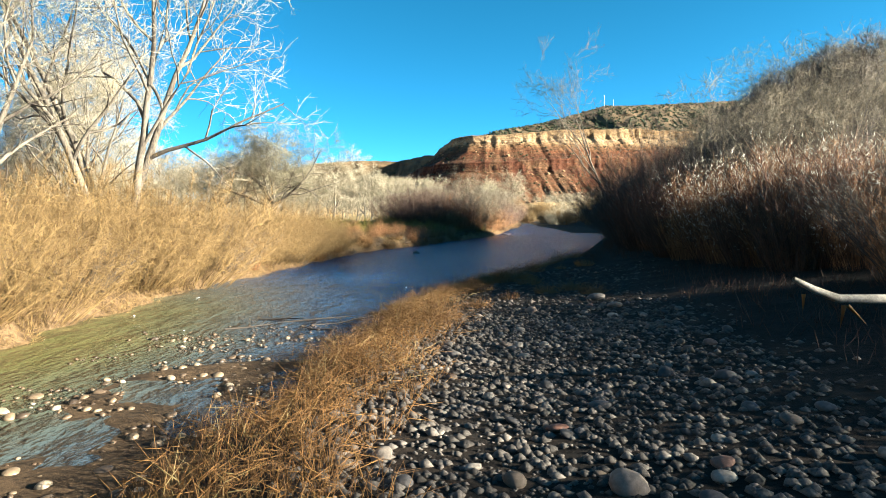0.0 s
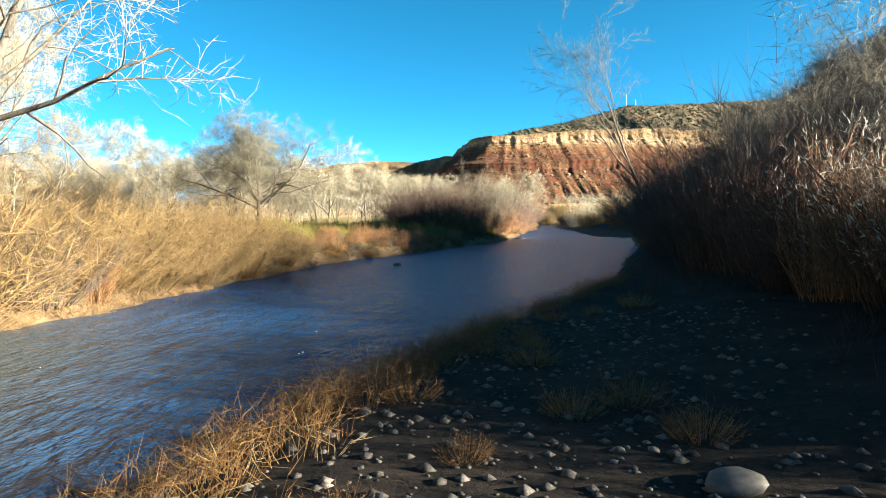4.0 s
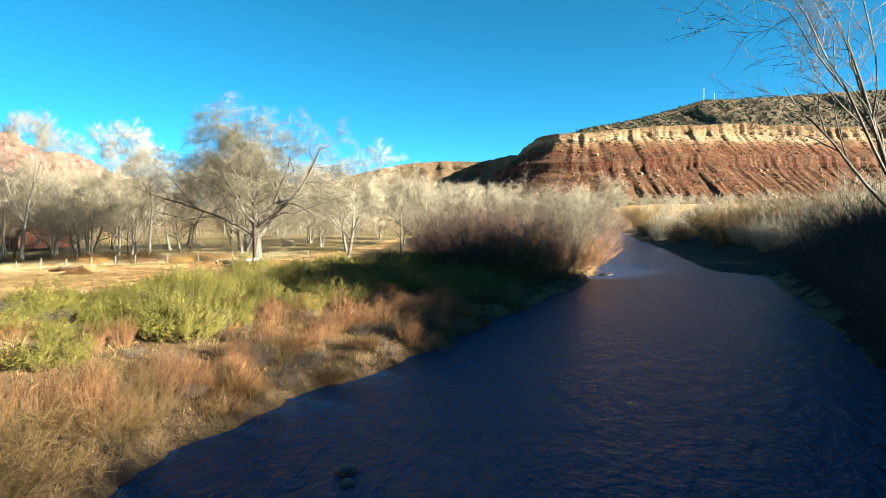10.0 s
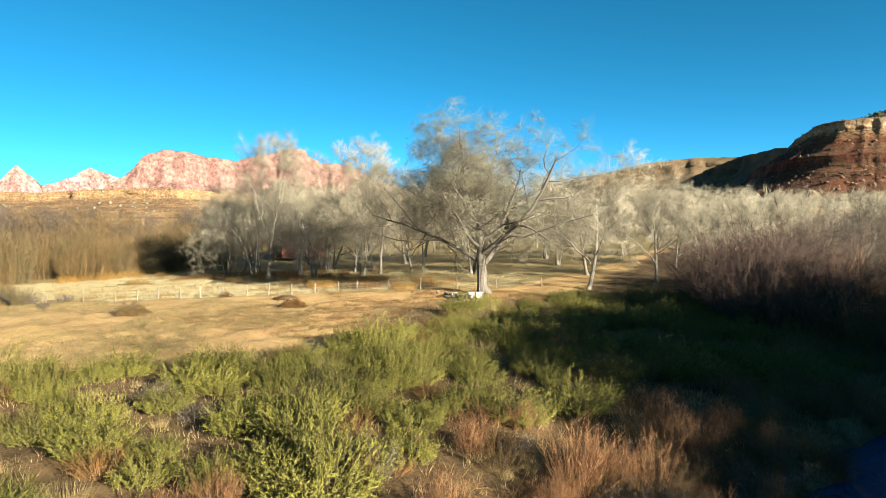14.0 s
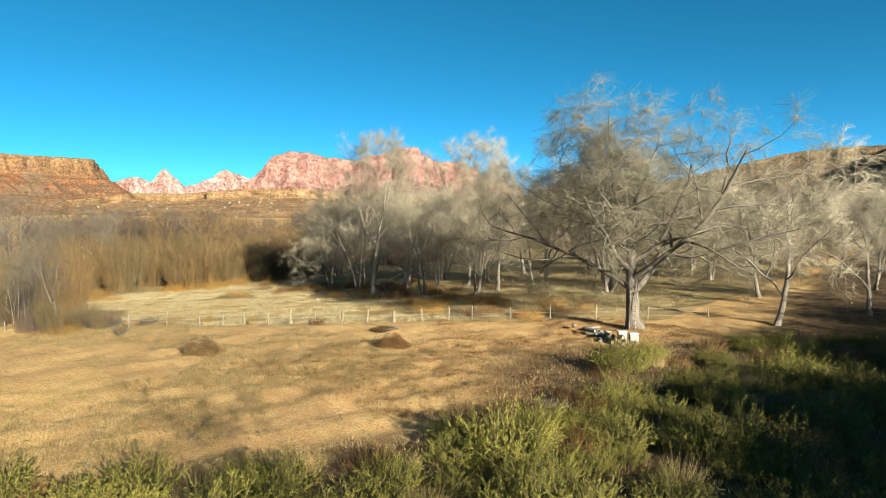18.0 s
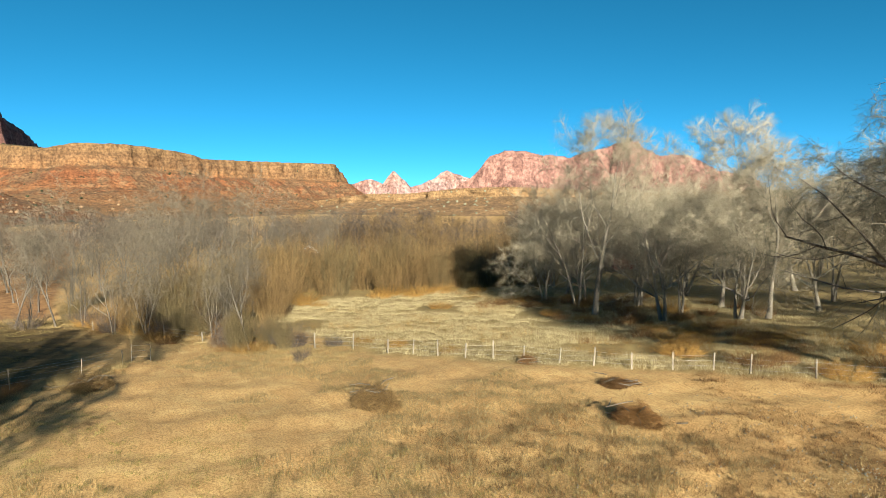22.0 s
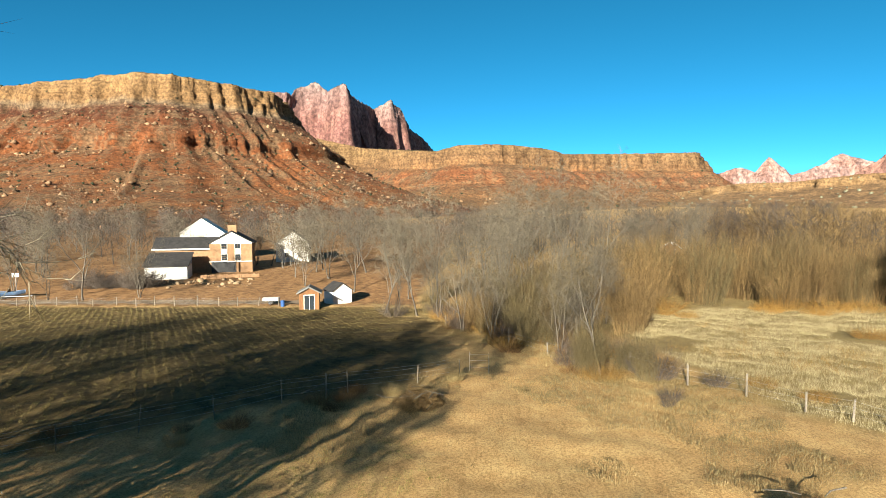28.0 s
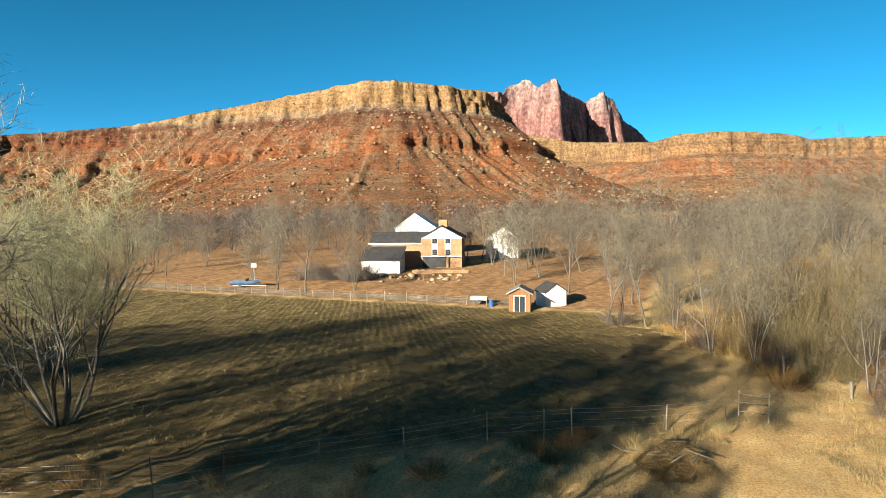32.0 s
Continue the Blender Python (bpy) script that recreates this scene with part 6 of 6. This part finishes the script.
shed = tagged(new("wooden_shed"), "small cedar shed with glass doors and a shingled roof", "shed")
part("back_wall", gable_wall(-1.35, 1.35, 2.6, 0.12, 0, 2.5, 3.2), M_WOOD, shed)
part("front_gable", gable_wall(-1.35, 1.35, 0, 0.12, 2.2, 2.5, 3.2), M_WOOD, shed)
for sx in (-1.35, 1.23):
    part("side_wall", boxes((sx, sx + 0.12, 0.12, 2.6, 0, 2.5)), M_WOOD, shed)
part("front_panel", boxes((-1.35, -0.75, 0, 0.12, 0, 2.2)), M_WOOD, shed)
part("front_panel", boxes((0.75, 1.35, 0, 0.12, 0, 2.2)), M_WOOD, shed)
door = part("glass_door", boxes((-0.75, -0.67, 0.0, 0.1, 0, 2.2), (0.67, 0.75, 0.0, 0.1, 0, 2.2), (-0.67, 0.67, 0, 0.1, 0, 0.1), (-0.67, 0.67, 0, 0.1, 2.1, 2.2), (-0.03, 0.03, 0, 0.1, 0.1, 2.1)), M_WHITE, shed, "white-framed sliding glass door")
part("pane", boxes((-0.67, -0.03, 0.04, 0.06, 0.1, 2.1)), m_glass, door)
part("pane", boxes((0.03, 0.67, 0.04, 0.06, 0.1, 2.1)), m_glass, door)
gable_roof(shed, -1.35, 1.35, 0, 2.7, 2.5, 3.2, 0.35, M_GREYROOF)
facing(shed, -117.6, 57.3, 12)
white_shed = tagged(new("white_shed"), "white-walled shed with a dark roof", "shed")
part("front_wall", gable_wall(-2.0, 2.0, 0, 0.12, 0, 2.6, 3.9), M_WHITE, white_shed)
part("back_wall", gable_wall(-2.0, 2.0, 3.5, 0.12, 0, 2.6, 3.9), M_WHITE, white_shed)
for sx in (-2.0, 1.88):
    part("side_wall", boxes((sx, sx + 0.12, 0.12, 3.5, 0, 2.6)), M_WHITE, white_shed)
gable_roof(white_shed, -2.0, 2.0, 0, 3.6, 2.6, 3.9, 0.25, M_ROOF)
facing(white_shed, -123.6, 60.6, 40)
white_shed.scale = (0.78, 0.78, 0.8)
barrel = tagged(new("barrel"), "blue plastic barrel beside a shed", "barrel")
bm = bmesh.new()
bmesh.ops.create_cone(bm, cap_ends=True, segments=16, radius1=0.3, radius2=0.3, depth=0.9, matrix=Matrix.Translation((0, 0, 0.45)))
bmesh.ops.bevel(bm, geom=[e for e in bm.edges if abs(e.verts[0].co.z - e.verts[1].co.z) < 0.01], offset=0.05, segments=2, affect="EDGES")
part("drum", bm, M_BLUE, barrel)
facing(barrel, -120.5, 52.6, 0, gz(-120.5, 52.6))
trailer = tagged(new("utility_trailer"), "small white utility trailer parked by the fence", "trailer")
part("bed", boxes((-1.2, 1.2, -0.6, 0.6, 0.5, 0.95), bevel=0.03), M_WHITE, trailer)
for wy_ in (-0.68, 0.6):
    bm = bmesh.new()
    bmesh.ops.create_cone(bm, cap_ends=True, segments=14, radius1=0.3, radius2=0.3, depth=0.12, matrix=Matrix.Translation((0, wy_, 0.3)) @ Matrix.Rotation(math.pi / 2, 4, "X"))
    part("wheel", bm, M_DARK, trailer)
facing(trailer, -122.5, 50.2, 8, gz(-122.5, 50.2))

boat = tagged(new("boat"), "blue-white motor boat on a trailer, shade in its hull colour", "boat")
V = []
for i, sx in enumerate(np.linspace(-2.6, 2.6, 11)):
    w = 0.95 * math.sqrt(max(0.02, 1 - max(0, (sx + 0.4) / 3.05) ** 2))
    lift = 0.25 * max(0, sx / 2.6) ** 2
    V += [(sx, -w, 1.25 + lift), (sx, -w * 0.8, 0.75 + lift), (sx, 0, 0.5 + lift * 1.5), (sx, w * 0.8, 0.75 + lift), (sx, w, 1.25 + lift)]
# Hull blue is darkened: the boat's shade is put into the paint.
link_mesh("hull", np_mesh("hull", V, grid_faces(11, 5)), mottled("shaded_boat_paint", (0.03, 0.06, 0.12), (0.1, 0.16, 0.26), 3, 0.35, 0.1), boat)
part("deck", boxes((-2.4, 1.4, -0.75, 0.75, 1.1, 1.22)), M_GREYROOF, boat)
part("windscreen", boxes((0.3, 0.36, -0.7, 0.7, 1.2, 1.65)), m_glass, boat)
part("trailer_frame", boxes((-2.2, 3.6, -0.1, 0.1, 0.4, 0.5), (-0.8, -0.6, -0.9, 0.9, 0.35, 0.45)), M_METAL, boat)
for wy_ in (-0.9, 0.9):
    bm = bmesh.new()
    bmesh.ops.create_cone(bm, cap_ends=True, segments=14, radius1=0.32, radius2=0.32, depth=0.18, matrix=Matrix.Translation((-0.7, wy_, 0.32)) @ Matrix.Rotation(math.pi / 2, 4, "X"))
    part("wheel", bm, M_DARK, boat)
facing(boat, -127.5, 5.5, 20, gz(-127.5, 5.5))
hoop = tagged(new("basketball_hoop"), "basketball hoop with a white backboard on a pole", "hoop")
V, F = tubes([([(0, 0, 0), (0, 0, 3.0)], [0.05, 0.05])], 8)
link_mesh("pole", np_mesh("pole", V, F), M_METAL, hoop)
part("backboard", boxes((-0.55, 0.55, -0.12, -0.06, 2.7, 3.4), bevel=0.01), M_WHITE, hoop)
V, F = tubes([([(0.23 * math.cos(w), -0.36 + 0.23 * math.sin(w), 2.85) for w in np.linspace(0, 6.28, 15)], [0.015] * 15)], 5)
link_mesh("rim", np_mesh("rim", V, F), M_REDWALL, hoop)
facing(hoop, -134, 2.0, 10, gz(-134, 2.0))

M_HIVE = mottled("worn_white_paint", (0.14, 0.131, 0.117), (0.281, 0.271, 0.253), 5, 0.7, 0.3, 0.01)
# ---- beehives, ladder, log pile under the big tree ----
for i, (x, y) in enumerate(((-31.6, 114.6), (-30.2, 113.6))):
    hive = tagged(new("beehive"), "white wooden beehive box on a low stand", "beehive", "beehives under the tree")
    part("hive_box", boxes((-0.26, 0.26, -0.21, 0.21, 0.45, 0.78), bevel=0.008), M_HIVE, hive)
    part("lid", boxes((-0.29, 0.29, -0.24, 0.24, 0.78, 0.87), bevel=0.008), M_TIN, hive)
    part("stand", boxes((-0.28, 0.28, -0.2, -0.14, 0.36, 0.45), (-0.28, 0.28, 0.14, 0.2, 0.36, 0.45)), M_GREYWOOD, hive)
    for lx in (-0.24, 0.2):
        for ly in (-0.2, 0.14):
            part("leg", boxes((lx, lx + 0.05, ly, ly + 0.05, -0.05, 0.36)), M_GREYWOOD, hive)
    hive.matrix_basis = Matrix.LocRotScale((x, y, gz(x, y)), Euler((0, 0, 0.7)), (1.2, 1.2, 1.2))
ladder = tagged(new("ladder"), "rough wooden ladder nailed up a trunk", "ladder")
for sx in (-0.25, 0.25):
    V, F = tubes([([(sx, 0, 0), (sx * 0.9, 0.35, 5.2)], [0.04, 0.035])], 6)
    link_mesh("stile", np_mesh("stile", V, F), M_GREYWOOD, ladder)
for i in range(12):
    z_ = 0.35 + i * 0.42
    V, F = tubes([([(-0.32, 0.35 * z_ / 5.2 - 0.03, z_), (0.32, 0.35 * z_ / 5.2 - 0.03, z_ + rnd.uniform(-0.03, 0.03))], [0.03, 0.03])], 5)
    link_mesh("rung", np_mesh("rung", V, F), M_GREYWOOD, ladder)
ladder.matrix_basis = pose(-32.95, 119.75, gz(-32.95, 119.75), 0, 0, 12)
logs = tagged(new("log_pile"), "pile of cut pale logs under a tree", "log pile")
for i in range(22):
    L_ = rnd.uniform(0.8, 1.6)
    r_ = rnd.uniform(0.09, 0.17)
    p = Vector((rnd.gauss(0, 1.3), rnd.gauss(0, 0.5), 0.12 + 0.28 * rnd.random() * (i > 11)))
    w = rnd.gauss(0.3, 0.6)
    d = Vector((math.cos(w), math.sin(w), rnd.gauss(0, 0.12))) * L_ / 2
    bm = bmesh.new()
    bmesh.ops.create_cone(bm, cap_ends=True, segments=9, radius1=r_, radius2=r_ * 0.92, depth=L_, matrix=Matrix.Translation(p) @ d.to_track_quat("Z", "Y").to_matrix().to_4x4())
    part("log", bm, M_PALEBARK, logs)
logs.matrix_basis = pose(-34.6, 116.2, gz(-34.6, 116.2), 0, 0, -40)


# ---- brush piles ----
def brush_pile(label, x, y, w, h, seed, material=M_RUST):
    rng = np.random.default_rng(seed)
    n = 4200
    a, q = rng.uniform(0, 6.28, n), np.sqrt(rng.random(n))
    lump = 0.75 + 0.35 * np.sin(a * 3 + seed) + 0.2 * np.sin(a * 7 + 2 * seed)
    p = np.stack([np.cos(a) * q * w * (0.85 + 0.15 * np.sin(a * 2 + seed)), np.sin(a) * q * w * 0.7, h * lump * (1 - q ** 2) * rng.random(n) ** 0.6], 1)
    d = unit(rng.normal(0, 1, (n, 3)) * (1, 1, 0.55) + (0, 0, 0.25))
    ln = rng.uniform(0.2, 0.75, n)
    V, F = spikes(p - d * ln[:, None] / 2, p + d * ln[:, None] / 2, np.full(n, 0.0075))
    root = tagged(new("brush_pile"), label, "brush pile")
    link_mesh("tangle", np_mesh("tangle", V, F), material, root)
    for i in range(9):
        u = unit(rng.normal(0, 1, 3) * (1, 1, 0.2))
        c = np.array([rng.normal(0, w * 0.4), rng.normal(0, w * 0.35), rng.uniform(0.1, h * 0.9)])
        V, F = tubes([([c - u * 0.7, c + rng.normal(0, 0.06, 3), c + u * 0.7], [0.035, 0.03, 0.012])], 5)
        link_mesh("dead_stick", np_mesh("dead_stick", V, F), M_BARK, root)
    root.matrix_basis = pose(x, y, gz(x, y))
    return root


brush_pile("heap of tumbled brown brush on a bare field", -55.0, 91.7, 2.0, 1.25, 1, M_TWIGGOLD)
brush_pile("heap of dead brush with a dark shadow", -45.0, 102.2, 1.7, 1.1, 2, M_RUST)
brush_pile("heap of straw-coloured brush by a wire fence", -70.5, 77.0, 2.2, 1.1, 3, M_TWIGGOLD)
brush_pile("round tumbleweed against the fence posts", -59.0, 105.6, 1.0, 0.75, 4)
brush_pile("low heap of dry weeds", -50.5, 106.5, 1.6, 0.4, 5)

# ---- fallen pale trunk on the east bank ----
drift = tagged(new("fallen_trunk"), "pale barkless fallen trunk over the bank", "log")
V, F = tubes([([(5.4, 9.35, 2.3), (5.75, 9.4, 2.12), (6.2, 9.5, 1.96), (7.0, 9.6, 1.93), (8.2, 9.7, 1.9), (9.6, 9.6, 1.6), (11.5, 9.5, 1.0)], [0.035, 0.06, 0.07, 0.08, 0.1, 0.13, 0.16])], 10)
link_mesh("trunk", smooth(np_mesh("trunk", V, F)), mottled("bare_wood", (0.112, 0.0983, 0.0796), (0.243, 0.225, 0.197), 6, 0.8, 0.5, 0.02), drift)
V, F = spikes([(5.6, 9.4, 2.05), (6.3, 9.5, 1.85), (6.35, 9.5, 1.85)], [(5.55, 9.35, 1.75), (6.2, 9.45, 1.5), (6.6, 9.4, 1.55)], [0.04, 0.05, 0.04])
link_mesh("snag", np_mesh("snag", V, F), M_RUST, drift)

# ---- dark rocks at the waterline ----
m_wetrock = mottled("wet_rock", (0.00936, 0.00796, 0.00702), (0.0328, 0.0257, 0.0211), 4, 0.4, 0.5, 0.03)
for i, (x, y, r) in enumerate(((12.9, 127.0, 0.9), (13.8, 128.2, 0.6), (-2.65, 60.3, 0.5), (3.9, 33.5, 0.45), (3.2, 31.0, 0.3), (-2.4, 59.6, 0.3))):
    rock = tagged(new("river_rock"), "dark wet rock standing in the river", "rock")
    ob = link_mesh("boulder", STONES[i % 4].copy(), None, rock)
    ob.data.materials[0] = m_wetrock
    rock.matrix_basis = Matrix.LocRotScale((x, y, 0.0), Euler((0, 0, i)), (r, r * 0.7, r * 0.6))

# ---- masts on the hilltop, a vapour trail in the sky ----
for x, y, h in ((386, 1457, 26), (408, 1456, 15)):
    mast = tagged(new("radio_mast"), "thin pale radio mast on a far hilltop", "mast")
    V, F = tubes([([(x, y, 262), (x, y, 268 + h)], [0.6, 0.4])], 5)
    link_mesh("pole", np_mesh("pole", V, F), M_WHITE, mast)

# ---- undergrowth of the tree belt beside the field ----
x, y, rng = inside(30000, -122, -68, 62, 104, lambda x, y, r: (np.abs((y - 72.5) - 0.49 * (x + 113)) < 1 + 4.5 * r.random(len(x)) ** 2) & (fbm(x, y, 41, 3, 0.3) > -0.35), 51)
blades("belt_grass", "tall golden dry grass under bare trees", x, y, rng, 0.45 + 0.25 * fbm(x, y, 42, 3, 0.4), M_STRAW, 6, 0.007, 0.4, 0.8)
x, y, rng = inside(17000, -78, -38, 70, 103, lambda x, y, r: (fbm(x, y, 43, 3, 0.14) > 0.05), 52)
blades("field_tuft", "tufts of yellow dry grass on bare soil", x, y, rng, 0.3, M_STRAW, 5, 0.012, 0.3, 0.8)
for i in range(58):
    k = rnd.random()
    x, y = -74 - 42 * k + rnd.gauss(0, 2.0), 91 - 20 * k + rnd.gauss(2.5, 2.5)
    p, s = ((S_WEED[i % 2], between(0.6, 1.3)), (S_GREY[i % 2], between(0.5, 0.9)), (S_POP[i % 2], between(0.25, 0.5)), (S_RUST[i % 2], between(0.7, 1.2)))[i % 4]
    put(p, x, y, s, rnd.random() * 6, group="undergrowth of the tree belt")
for i in range(16):
    put(S_GREY[i % 2], -139.5 + rnd.gauss(0, 1.2), between(9, 23), between(0.8, 1.4), rnd.random() * 6, group="yard shrubs")
bank = tagged(new("rock_embankment"), "tumbled tan rocks on an earth embankment below a house", "rocks", kind="structure")
m_bankrock = mottled("bank_rock", (0.117, 0.0702, 0.0374), (0.234, 0.168, 0.103), 3, 0.9, 0.5, 0.05, per_object=0.2)
rng = np.random.default_rng(77)
BANKROCK = []
for i in range(3):
    me = STONES[i].copy()
    me.materials[0] = m_bankrock
    BANKROCK.append(me)
for i in range(70):
    x, y = rng.normal(-143, 2.6), rng.uniform(18, 40)
    ob = new("rock", BANKROCK[i % 3])
    r = 0.2 + 0.55 * rng.random() ** 2
    ob.matrix_basis = Matrix.LocRotScale((x, y, gz(x, y) + r * 0.2), Euler((rng.normal(0, 0.3), rng.normal(0, 0.3), rng.uniform(0, 6))), (r, r * 0.8, r))
    ob.parent = bank
